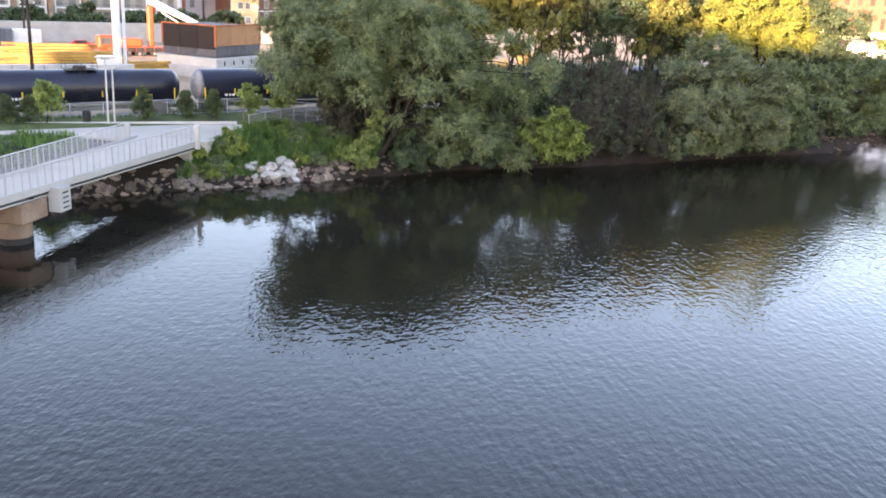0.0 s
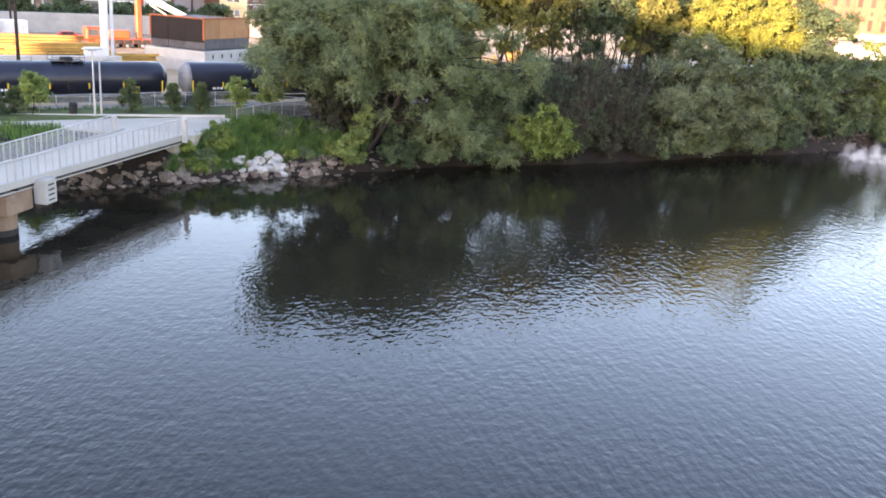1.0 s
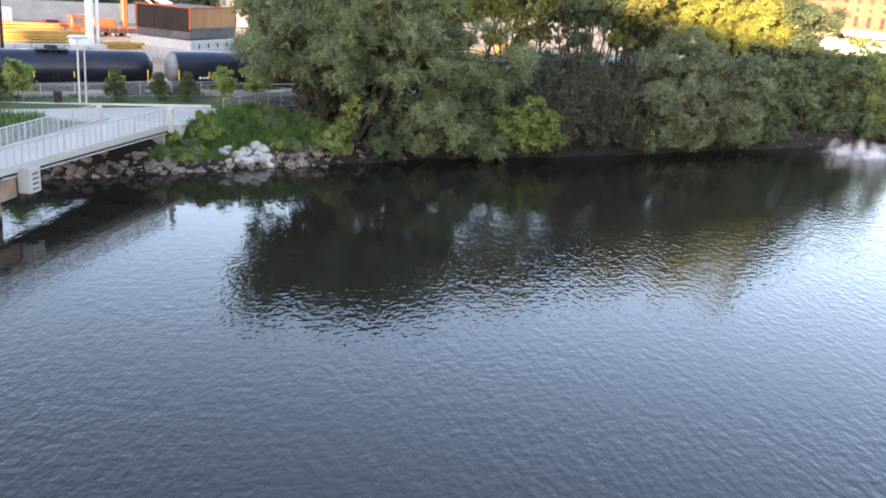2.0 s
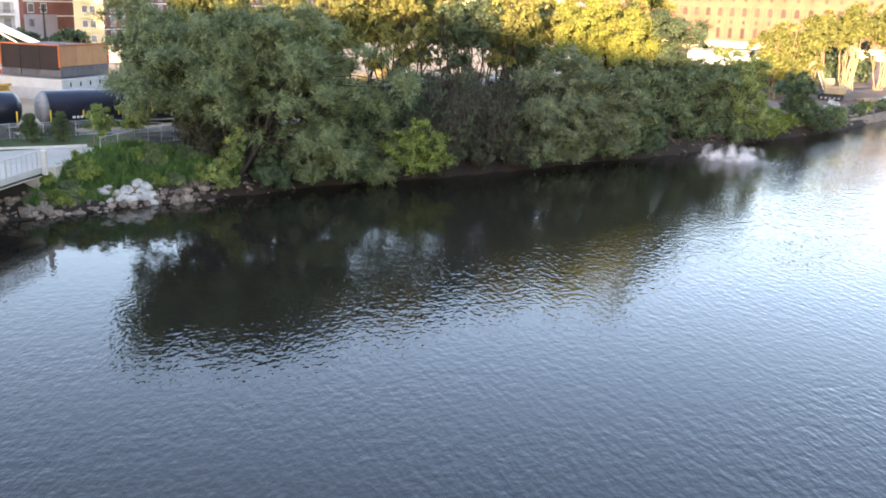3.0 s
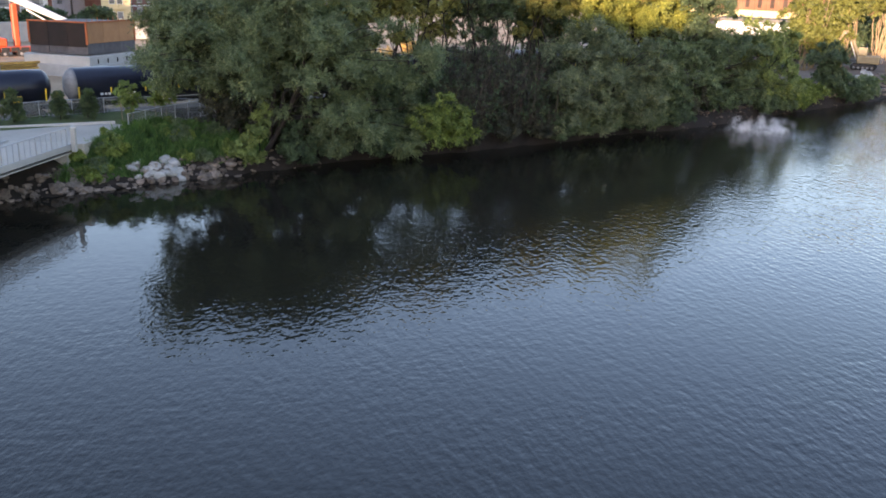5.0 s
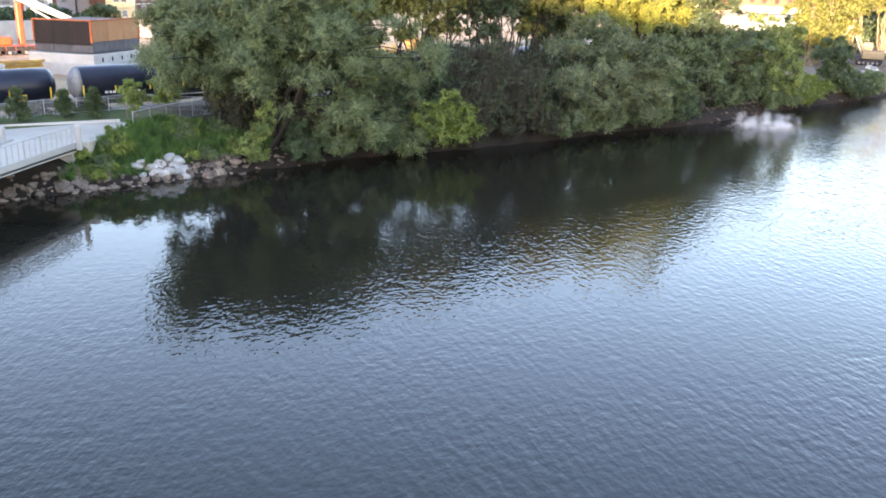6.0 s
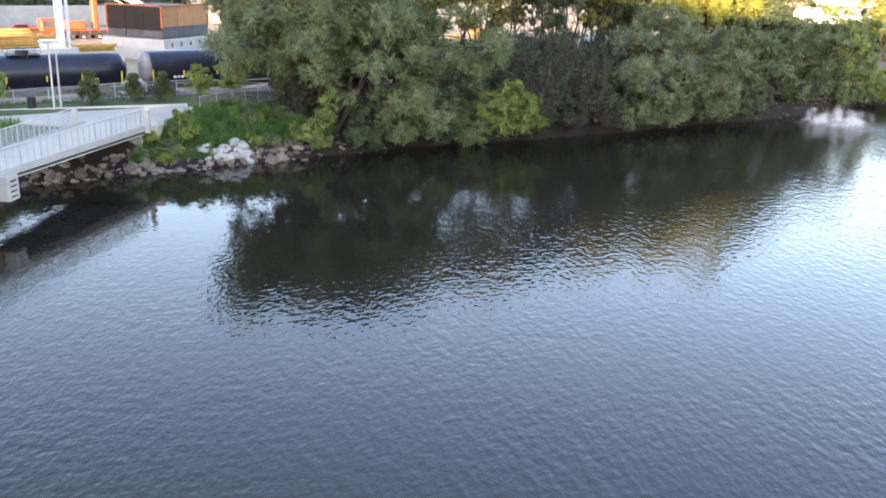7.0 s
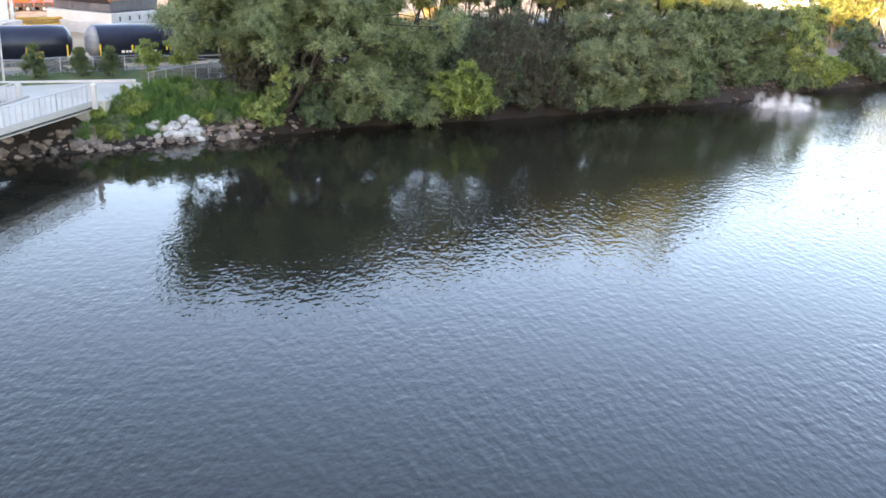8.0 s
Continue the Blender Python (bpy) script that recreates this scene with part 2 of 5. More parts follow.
def holder(name, at=(0, 0, 0), rz=0.0):
    ob = new(name)
    ob.empty_display_size = 0.2
    ob.matrix_world = pose(*at, 0, 0, rz)
    return ob


def attach(name, me, material, parent, label="", at=None):
    if material is not None and not me.materials:
        me.materials.append(material)
    ob = new(name, me)
    if parent is not None:
        ob.parent = parent
    if at is not None:
        ob.matrix_basis = at
    if label:
        ob["label"] = label
    return ob


def finish(bm, name, smooth=False):
    bmesh.ops.recalc_face_normals(bm, faces=bm.faces)
    me = bpy.data.meshes.new(name)
    bm.to_mesh(me)
    bm.free()
    if smooth:
        for p in me.polygons:
            p.use_smooth = True
    return me


def part(name, bm, material, parent, label="", smooth=False):
    return attach(name, finish(bm, name, smooth), material, parent, label)


def block(bm, x0, x1, y0, y1, z0, z1, bevel=0.0):
    m = Matrix.LocRotScale(((x0 + x1) / 2, (y0 + y1) / 2, (z0 + z1) / 2), None, (x1 - x0, y1 - y0, z1 - z0))
    got = bmesh.ops.create_cube(bm, size=1, matrix=m)["verts"]
    if bevel:
        edges = list({e for v in got for e in v.link_edges})
        bmesh.ops.bevel(bm, geom=edges, offset=bevel, segments=1, affect="EDGES")
    return bm


def slab(x0, x1, y0, y1, z0, z1, bevel=0.0):
    return block(bmesh.new(), x0, x1, y0, y1, z0, z1, bevel)


def rod(bm, a, b, r, r2=None, sides=8):
    a, b = Vector(a), Vector(b)
    d = b - a
    m = Matrix.Translation((a + b) / 2) @ d.to_track_quat("Z", "Y").to_matrix().to_4x4()
    bmesh.ops.create_cone(bm, cap_ends=True, segments=sides, radius1=r, radius2=r if r2 is None else r2, depth=d.length, matrix=m)
    return bm


def bar(a, b, r, r2=None, sides=8):
    return rod(bmesh.new(), a, b, r, r2, sides)


def revolve(bm, profile, sides=24, matrix=Matrix.Identity(4)):
    """A solid turned about x from (x, radius) pairs."""
    rings = []
    for x, r in profile:
        rings.append([bm.verts.new(matrix @ Vector((x, r * math.cos(k * math.tau / sides), r * math.sin(k * math.tau / sides)))) for k in range(sides)])
    for p, q in zip(rings, rings[1:]):
        for k in range(sides):
            bm.faces.new((p[k], p[(k + 1) % sides], q[(k + 1) % sides], q[k]))
    bm.faces.new(rings[0])
    bm.faces.new(rings[-1])
    return bm


# ---- ground and water ----
SHORE = [(-3000, 66.0), (14, 65.6), (28, 65.2), (37, 64.8), (42, 65.0), (53, 63.0), (65, 61.7), (76, 61.5), (82, 60.4), (94, 60.2), (108, 61.4), (130, 61.6), (152, 65.2), (200, 72.0), (3000, 300.0)]


def shore(x):
    return float(np.interp(x, [p[0] for p in SHORE], [p[1] for p in SHORE]))


def bank_height(x, y):
    """Height of the ground: near bank, river bed, far bank, railway, building site."""
    d = y - shore(x)
    if abs(d) < 4 and abs(x) < 200:
        d += 0.55 * noise.noise(Vector((x * 0.45, 7.0, 0))) + 0.25 * noise.noise(Vector((x * 1.3, 3.0, y * 0.6)))
    wild = min(1.0, max(0.0, (x - 30) / 12))
    steep = np.interp(d, [-6, -0.5, 0.9, 2.2, 3.2, 5.0, 9.0, 14.5, 16.5, 23.0, 27, 60], [-2.2, -0.25, 0.9, 2.0, 2.7, 2.9, 3.0, 3.4, 2.2, 2.2, 2.8, 3.2])
    low = np.interp(d, [-6, -0.3, 0.0, 0.3, 3.0, 10.0, 18.5, 27.0, 31, 60], [-2.2, -0.6, 0.3, 1.35, 1.8, 2.2, 2.2, 2.2, 2.8, 3.2])
    far = float(steep * (1 - wild) + low * wild)
    if y < 30:
        far = float(np.interp(y, [2, 5, 9], [3.0, -0.2, -2.2]))
    rough = 0.12 * noise.noise(Vector((x * 0.7, y * 0.7, 0))) + 0.06 * noise.noise(Vector((x * 2.3, y * 2.3, 3)))
    if 3.0 < d < 14 and x < 32 or abs(x) > 400 or abs(y) > 200:
        rough = 0.0
    return far + rough


def spaced(stops):
    out = []
    for a, b, step in stops:
        out += list(np.arange(a, b, step))
    return out + [stops[-1][1]]


def make_ground():
    xs = spaced([(-3000, -300, 300), (-300, -20, 20), (-20, 0, 2), (0, 60, 0.8), (60, 130, 1.4), (130, 240, 5), (240, 600, 40), (600, 3000, 300)])
    ys = spaced([(-3000, -200, 400), (-200, 0, 40), (0, 10, 1.5), (10, 55, 5), (55, 90, 0.6), (90, 140, 3), (140, 400, 20), (400, 3000, 260)])
    verts = [(x, y, bank_height(x, y)) for y in ys for x in xs]
    n = len(xs)
    faces = [(j * n + i, j * n + i + 1, (j + 1) * n + i + 1, (j + 1) * n + i) for j in range(len(ys) - 1) for i in range(n - 1)]
    me = arrays("ground", verts, faces)
    for mat in (EARTH, GRASS_SOIL, BALLAST, SITE, SHORE_DIRT):
        me.materials.append(mat)
    idx = []
    for f in faces:
        x, y = (verts[f[0]][0] + verts[f[2]][0]) / 2, (verts[f[0]][1] + verts[f[2]][1]) / 2
        d = y - shore(x)
        if y < 30:
            idx.append(1)
        elif 81.5 < y < 89 and abs(x) < 400:
            idx.append(2)
        elif y >= 89:
            idx.append(1 if y > 260 else 4 if x > 95 + (y - 89) * 1.2 else 3)
        elif d > 1.5 and x > 112:
            idx.append(4)
        # Dark earth under the bridge carries the shadow there as well as bare soil.
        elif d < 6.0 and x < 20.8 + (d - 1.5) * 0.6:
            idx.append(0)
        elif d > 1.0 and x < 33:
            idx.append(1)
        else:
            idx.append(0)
    me.polygons.foreach_set("material_index", idx)
    for p in me.polygons:
        p.use_smooth = True
    return tagged(new("ground", me), "grassy river banks, rail ballast and bare building-site dirt", "ground", kind="structure")


make_ground()
wm = arrays("water", [(-3000, -60, 0), (3000, -60, 0), (3000, 420, 0), (-3000, 420, 0)], [(0, 1, 2, 3)])
tagged(attach("water", wm, WATER, None), "dark rippled river water mirroring sky and trees", "river", kind="structure")

# Blocks added out of view upstream; heights and gaps shape the river's shade.
for y0, y1, h in ((-110, -52, 34.4), (-51, -31, 31.6), (-30, -15, 32.0), (-14.4, 1.5, 29.6), (2.0, 18, 23.3), (27, 41, 25.6), (82, 108, 30.0), (118, 196, 36.0)):
    b = holder("apartment_block", (-100, 0, 2.8))
    part("wall", slab(-12, 12, y0, y1, 0, h - 2.8), STUCCO, b)
    part("roof", slab(-12.3, 12.3, y0 - 0.3, y1 + 0.3, h - 2.8, h - 2.4), ROOFING, b)
    pane = finish(slab(11.97, 12.06, -0.8, 0.8, 0, 1.6), "window_pane")
    count, floors = max(1, int((y1 - y0) / 4.5)), int((h - 4.5) / 3.1)
    for k in range(count):
        for fl in range(floors):
            attach("window_pane", pane, GLASS_DARK, b, at=pose(0, y0 + (k + 0.5) * (y1 - y0) / count, 1.2 + fl * 3.1))
    tagged(b, "plain plastered block added unseen upstream to cast shade", "building", "upstream blocks")

# ---- trees ----


def tube(verts, faces, pts, radii, sides=6):
    start = len(verts)
    for i, (p, r) in enumerate(zip(pts, radii)):
        d = (pts[min(i + 1, len(pts) - 1)] - pts[max(i - 1, 0)]).normalized()
        u = d.orthogonal().normalized()
        v = d.cross(u)
        for k in range(sides):
            a = k * math.tau / sides
            verts.append(tuple(p + (u * math.cos(a) + v * math.sin(a)) * r))
    for i in range(len(pts) - 1):
        for k in range(sides):
            q = start + i * sides
            faces.append((q + k, q + (k + 1) % sides, q + sides + (k + 1) % sides, q + sides + k))


def limb(verts, faces, a, b, r0, r1, rng, bend=0.12, steps=6, sides=6):
    a, b = Vector(a), Vector(b)
    side = Vector((rng.normal(), rng.normal(), abs(rng.normal()) * 0.6)) * (b - a).length * bend
    pts = []
    for i in range(steps + 1):
        t = i / steps
        jig = Vector((rng.normal(), rng.normal(), rng.normal())) * 0.012 * (b - a).length * (0 < i < steps)
        pts.append(a.lerp(b, t) + side * math.sin(t * math.pi) + jig)
    tube(verts, faces, pts, [r0 + (r1 - r0) * (i / steps) ** 0.8 for i in range(steps + 1)], sides)
    return pts


def boughs_of(rng, blobs, size, lobes):
    """Puff centres, radii and outward ways: each ellipsoid breaks into lobes, each lobe carries puffs on its outer and upper side."""
    out, rad, way = [], [], []
    for x, y, z, rx, ry, rz in blobs:
        mean = (rx * ry * rz) ** (1 / 3)
        axes, mid = np.array([rx, ry, rz]), np.array([x, y, z])
        count = int(lobes * rng.uniform(0.85, 1.15))
        turn = rng.uniform(0, math.tau)
        for j in range(count):
            up = 1 - 2 * (j + 0.5) / count
            a = turn + j * 2.39996
            d = np.array([math.cos(a) * math.sqrt(1 - up * up), math.sin(a) * math.sqrt(1 - up * up), up]) + rng.normal(size=3) * 0.2
            lr = mean * rng.uniform(0.28, 0.60) * (12 / lobes) ** 0.4
            core = mid + d * axes * rng.uniform(0.5, 0.92)
            r = min(size, lr * 0.5)
            k = max(4, int(2.9 * (lr / r) ** 2))
            e = rng.normal(size=(k, 3)) * np.array([1, 1, 0.7]) + d * 0.75
            e[:, 2] += 0.7
            e /= np.linalg.norm(e, axis=1)[:, None]
            out.append(core + e * (lr * rng.uniform(0.6, 1.0, k))[:, None] * np.array([1.15, 1.15, 0.8]))
            rad.append(r * rng.uniform(0.55, 1.15, k))
            way.append(e)
    return np.concatenate(out), np.concatenate(rad), np.concatenate(way)


def leaves(rng, centres, radii, ways, cover, length, aspect, droop):
    """Small pointed leaves along twigs that fan outwards from every puff, with long sprigs here and there; returns vertices and faces."""
    per = 13
    counts = np.maximum(2, cover * 4 * math.pi * radii ** 2 / (0.5 * length * length * aspect) / per).astype(int)
    c, r, w = np.repeat(centres, counts, axis=0), np.repeat(radii, counts), np.repeat(ways, counts, axis=0)
    n = len(c)
    o = rng.normal(size=(n, 3)) * 0.75 + w * 0.7
    o[:, 2] += 0.45
    o /= np.linalg.norm(o, axis=1)[:, None]
    side = np.cross(o, rng.normal(size=(n, 3)))
    side /= np.linalg.norm(side, axis=1)[:, None]
    long = r * rng.uniform(0.55, 1.25, n) * np.where(rng.uniform(size=n) < 0.07, 1.7, 1.0) + 0.1
    foot = c + o * (r * rng.uniform(0.0, 0.35, n))[:, None]
    s = np.tile(np.linspace(0.15, 1.0, per), n) + rng.normal(size=n * per) * 0.03
    o, side, long, foot, w = (np.repeat(q, per, axis=0) for q in (o, side, long, foot, w))
    m = n * per
    rank = np.where(rng.uniform(size=m) < 0.5, -1.0, 1.0) * rng.uniform(0.2, 1.1, m) * (1.15 - 0.6 * s)
    p = foot + o * (long * s)[:, None] + side * (rank * length * 0.75)[:, None] + rng.normal(size=(m, 3)) * length * 0.16
    p[:, 2] -= droop * 0.45 * long * s ** 2
    d = o * 0.7 + side * np.sign(rank)[:, None] * 0.8 + rng.normal(size=(m, 3)) * 0.35
    d[:, 2] -= droop * (0.4 + s)
    d /= np.linalg.norm(d, axis=1)[:, None]
    nrm = w * 0.8 + o * 0.5 + rng.normal(size=(m, 3)) * 0.42
    nrm[:, 2] += 0.45
    u = np.cross(nrm, d)
    u /= np.linalg.norm(u, axis=1)[:, None]
    ln = (length * rng.uniform(0.6, 1.35, m) * (1.1 - 0.35 * s))[:, None]
    d, u = d * ln * 0.5, u * ln * 0.5 * aspect
    v = np.stack([p + d, p - d * 0.8 + u, p - d * 0.8 - u], axis=1).reshape(-1, 3)
    return v, np.arange(3 * m).reshape(-1, 3)


def tree(name, base, blobs, mat, seed, label, trunks=1, girth=0.22, size=1.3, cover=0.7, length=0.3, aspect=0.45, droop=0.3,
         limbs=40, bark=BARK, category="tree", group="", floor=0.35, lean=0.0, lobes=12):
    """Trunk with limbs that reach the leaf clumps; blobs are placed from the base."""
    rng = np.random.default_rng(seed)
    x0, y0 = base
    z0 = bank_height(x0, y0)
    ob = holder(name, (x0, y0, z0))
    cc, rad, way = boughs_of(rng, blobs, size, lobes)
    keep = cc[:, 2] > floor
    cc, rad, way = cc[keep], rad[keep], way[keep]
    verts, faces = [], []
    top = max(b[2] for b in blobs)
    stems = []
    for k in range(trunks):
        a = Vector((rng.normal() * 0.5 * (trunks > 1), rng.normal() * 0.4 * (trunks > 1), -0.3))
        tx = Vector(cc[rng.integers(len(cc))]) if trunks > 1 else Vector((blobs[0][0] * 0.5, blobs[0][1] * 0.5, 0))
        b = Vector((a.x + (tx.x - a.x) * (0.55 if trunks > 1 else 1) + lean, a.y + (tx.y - a.y) * 0.5, top * 0.8))
        stems.append(limb(verts, faces, a, b, girth, girth * 0.35, rng, 0.06, 9, 8))
    for i in rng.permutation(len(cc))[:limbs]:
        tip = Vector(cc[i])
        stem = min(stems, key=lambda s: min((p - tip).length for p in s))
        cand = [p for p in stem if p.z < tip.z + 0.4] or stem[:2]
        foot = min(cand, key=lambda p: (p - tip).length + 0.5 * abs(p.z - tip.z * 0.6))
        limb(verts, faces, foot, tip, girth * 0.32, 0.025, rng, 0.14, 5, 5)
    me = arrays("trunk", verts, faces)
    for p in me.polygons:
        p.use_smooth = True
    attach("trunk", me, bark, ob)
    v, f = leaves(rng, cc, rad, way, cover, length, aspect, droop)
    attach("crown", arrays("crown", v, f), mat, ob)
    return tagged(ob, label, category, group)


tree("willow_tree", (35.5, 66.5),
     [(-0.2, 0.6, 9.7, 4.8, 4.0, 2.6), (-3.2, 5.6, 9.8, 4.4, 3.6, 3.3), (-2.8, 4.4, 7.4, 3.6, 3.0, 2.6), (-4.2, 0.4, 7.4, 3.6, 2.8, 2.7), (-5.0, 2.6, 9.0, 2.8, 2.6, 2.4), (5.8, 0, 9.8, 4.8, 3.6, 3.4), (-2.6, 0.2, 6.9, 3.4, 2.6, 2.2),
      (3.8, -2.2, 5.6, 4.8, 3.4, 3.2), (10.6, -1.0, 6.6, 4.2, 3.4, 3.6), (7.2, -2.6, 1.5, 4.4, 2.4, 2.0), (12.6, -2.6, 1.5, 2.8, 2.2, 2.0), (0.5, 0.8, 7.6, 4.0, 2.6, 2.4), (3.0, 1.0, 9.2, 4.4, 2.6, 2.4), (7.4, 1.2, 7.4, 3.4, 2.2, 2.2), (-4.6, 5.2, 5.6, 2.0, 1.8, 1.8)],
     WILLOW, 11, "broad grey-green willow leaning over the water's edge", trunks=6, girth=0.22, size=1.0, cover=0.585, length=0.2, aspect=0.5, limbs=120, floor=-1.6, lobes=9)
tree("lime_green_bush", (33.6, 65.6), [(0, -1.6, 2.6, 0.9, 0.8, 0.8), (-1.0, -1.4, 1.5, 0.9, 0.8, 0.6), (0.8, -1.2, 3.7, 0.8, 0.7, 0.7), (-0.3, -1.9, 0.7, 0.9, 0.7, 0.5)], SPRIG, 12,
     "bright green bush under the willow", trunks=4, girth=0.06, size=0.42, cover=0.5, length=0.24, limbs=24, category="bush", lobes=9)
tree("lime_green_bush", (50.2, 64.4), [(-1.0, -3.2, 2.0, 2.2, 1.5, 1.5), (0.9, -3.4, 1.6, 1.9, 1.4, 1.4), (0.2, -3.6, 0.5, 2.6, 1.4, 1.1)], LIME, 13,
     "bright green bush hanging over the water", trunks=3, girth=0.06, size=0.42, cover=0.45, length=0.26, limbs=18, category="bush", floor=-0.9, lobes=8)
for i, (x, y, h, w) in enumerate(((44.0, 74.5, 14.0, 2.6), (40.2, 75.8, 14.3, 2.6), (36.0, 75.2, 13.8, 2.6), (49.5, 73, 13.6, 2.6), (53.0, 72, 14.4, 2.7), (56.3, 71.5, 14.6, 2.5), (59.5, 73.5, 14.8, 2.7), (62.8, 71, 13.6, 2.6), (66.0, 73, 14.2, 2.6), (69.2, 70.8, 14.4, 2.7), (72.4, 73, 14.0, 2.8), (75.6, 72, 14.6, 2.6))):
    shape = np.random.default_rng(200 + i)
    crown = []
    airy = i not in (0, 1, 2, 7, 10)
    for k in range(9):
        rr = shape.uniform(0.55, 1.05) * w * 0.66
        crown.append((shape.uniform(-1, 1) * w * 0.95, shape.normal() * w * 0.4, h - 0.9 - (3.5 if airy else 5.0) * shape.uniform() ** 1.1, rr, rr, rr * shape.uniform(0.7, 1.1)))
    crown.append((shape.normal() * 0.4, shape.normal() * 0.4, h - 1.0, w * 0.4, w * 0.4, 1.2))
    if not airy:
        crown += [(shape.normal() * 0.8, -0.6, h - 6.9, w * 0.6, w * 0.6, 1.1), (shape.normal() * 0.8, -1.0, h - 8.6, w * 0.8, w * 0.7, 1.3), (-0.4, -1.3, h - 10.6, w * 0.9, w * 0.8, 1.5)]
    else:
        crown += [(shape.normal() * 1.0, -0.5, h - shape.uniform(6.0, 7.0), 0.7, 0.6, 0.5) for k in range(2)]
    tree("riverside_tree", (x, y), crown, GREEN if i in (7, 8, 10) else OLIVE, 20 + i, "tall thin bankside tree with bare dark stems and a sunlit top", trunks=6, girth=0.14, size=0.8, cover=0.425,
         length=0.25, aspect=0.52, limbs=90, lobes=8, group="bankside trees")
tree("golden_tree", (84.0, 69.2), [(0, 0, 12.6, 5.0, 4.4, 3.4), (-3.6, 0.2, 11.8, 3.2, 3.0, 2.8), (3.6, 0.8, 11.2, 3.4, 3.2, 3.0), (-5.2, 0, 9.8, 4.0, 3.6, 3.4), (3.8, 0.4, 8.4, 3.2, 3.0, 2.6), (-0.6, -0.5, 7.4, 5.4, 3.8, 2.8)],
     GOLD, 31, "tall broad tree with yellow-green leaves in evening sun", trunks=5, girth=0.22, size=1.0, cover=0.55, length=0.23, aspect=0.5, limbs=70, lobes=11)
tree("green_tree", (89.8, 67.4), [(-1.0, 0, 11.0, 4.2, 3.6, 3.2), (3.0, 0, 10.0, 4.4, 3.4, 3.4), (7.6, 0, 8.4, 4.2, 3.2, 3.2), (3.5, 0, 6.6, 6.0, 3.0, 2.4)],
     GREEN, 35, "dark green round-headed tree behind the bank bushes", trunks=4, girth=0.18, size=1.0, cover=0.56, length=0.28, aspect=0.5, limbs=50, lobes=12)
tree("overhanging_tree", (71.2, 62.6), [(0.2, -0.6, 6.6, 4.2, 3.0, 2.6), (-3.0, -1.2, 4.6, 3.6, 2.6, 2.8), (3.4, -1.0, 4.8, 3.6, 2.6, 2.8), (-5.4, -1.8, 1.9, 2.8, 2.0, 2.2), (-1.4, -2.8, 2.2, 3.8, 2.2, 2.4), (3.2, -2.8, 1.9, 3.8, 2.2, 2.2), (5.6, -1.8, 2.2, 2.6, 2.0, 2.2)],
     SHADY, 32, "grey-green overhanging tree with pale leaf tips by the water", trunks=7, girth=0.16, size=0.85, cover=0.6, length=0.22, aspect=0.5, limbs=100, floor=-1.2, lobes=12)
tree("bank_bush", (82.4, 63.2), [(0.2, -0.4, 6.0, 2.8, 2.4, 2.8), (-1.6, -0.8, 3.4, 2.4, 2.0, 2.4), (2.8, -0.6, 4.2, 2.6, 2.2, 2.6), (0.6, -1.6, 1.7, 3.4, 1.8, 1.6)], BUSH, 38,
     "upright grey-green bush rising over the bank", trunks=5, girth=0.12, size=0.8, cover=0.5, length=0.26, aspect=0.52, limbs=50, category="bush", floor=-0.2, lobes=12)
tree("bank_bush", (91.2, 63.2), [(-1.2, -0.6, 5.0, 3.6, 2.8, 3.0), (3.6, -0.4, 3.8, 3.2, 2.6, 2.6), (6.8, -0.5, 4.6, 3.8, 2.8, 2.8), (1, -1.4, 1.6, 4.8, 1.6, 1.6), (8, -1.2, 1.6, 4.6, 1.6, 1.6)], BUSH, 33,
     "dense dark green bank bushes", trunks=6, girth=0.12, size=1.0, cover=0.5, length=0.28, aspect=0.55, limbs=60, category="bush", floor=0.2, lobes=14)
tree("bank_bush", (102.6, 62.4), [(0, -0.6, 4.4, 4.0, 2.6, 3.2), (-2.0, 0, 7.2, 2.8, 2.4, 2.6), (3.4, -0.4, 3.8, 2.6, 2.2, 2.6), (0.8, -1.4, 1.4, 4.6, 1.8, 1.6)], SPRIG, 34,
     "yellowish green bush at the end of the wooded bank", trunks=5, girth=0.1, size=0.75, cover=0.5, length=0.3, aspect=0.55, limbs=50, category="bush", floor=-0.8, lobes=12)
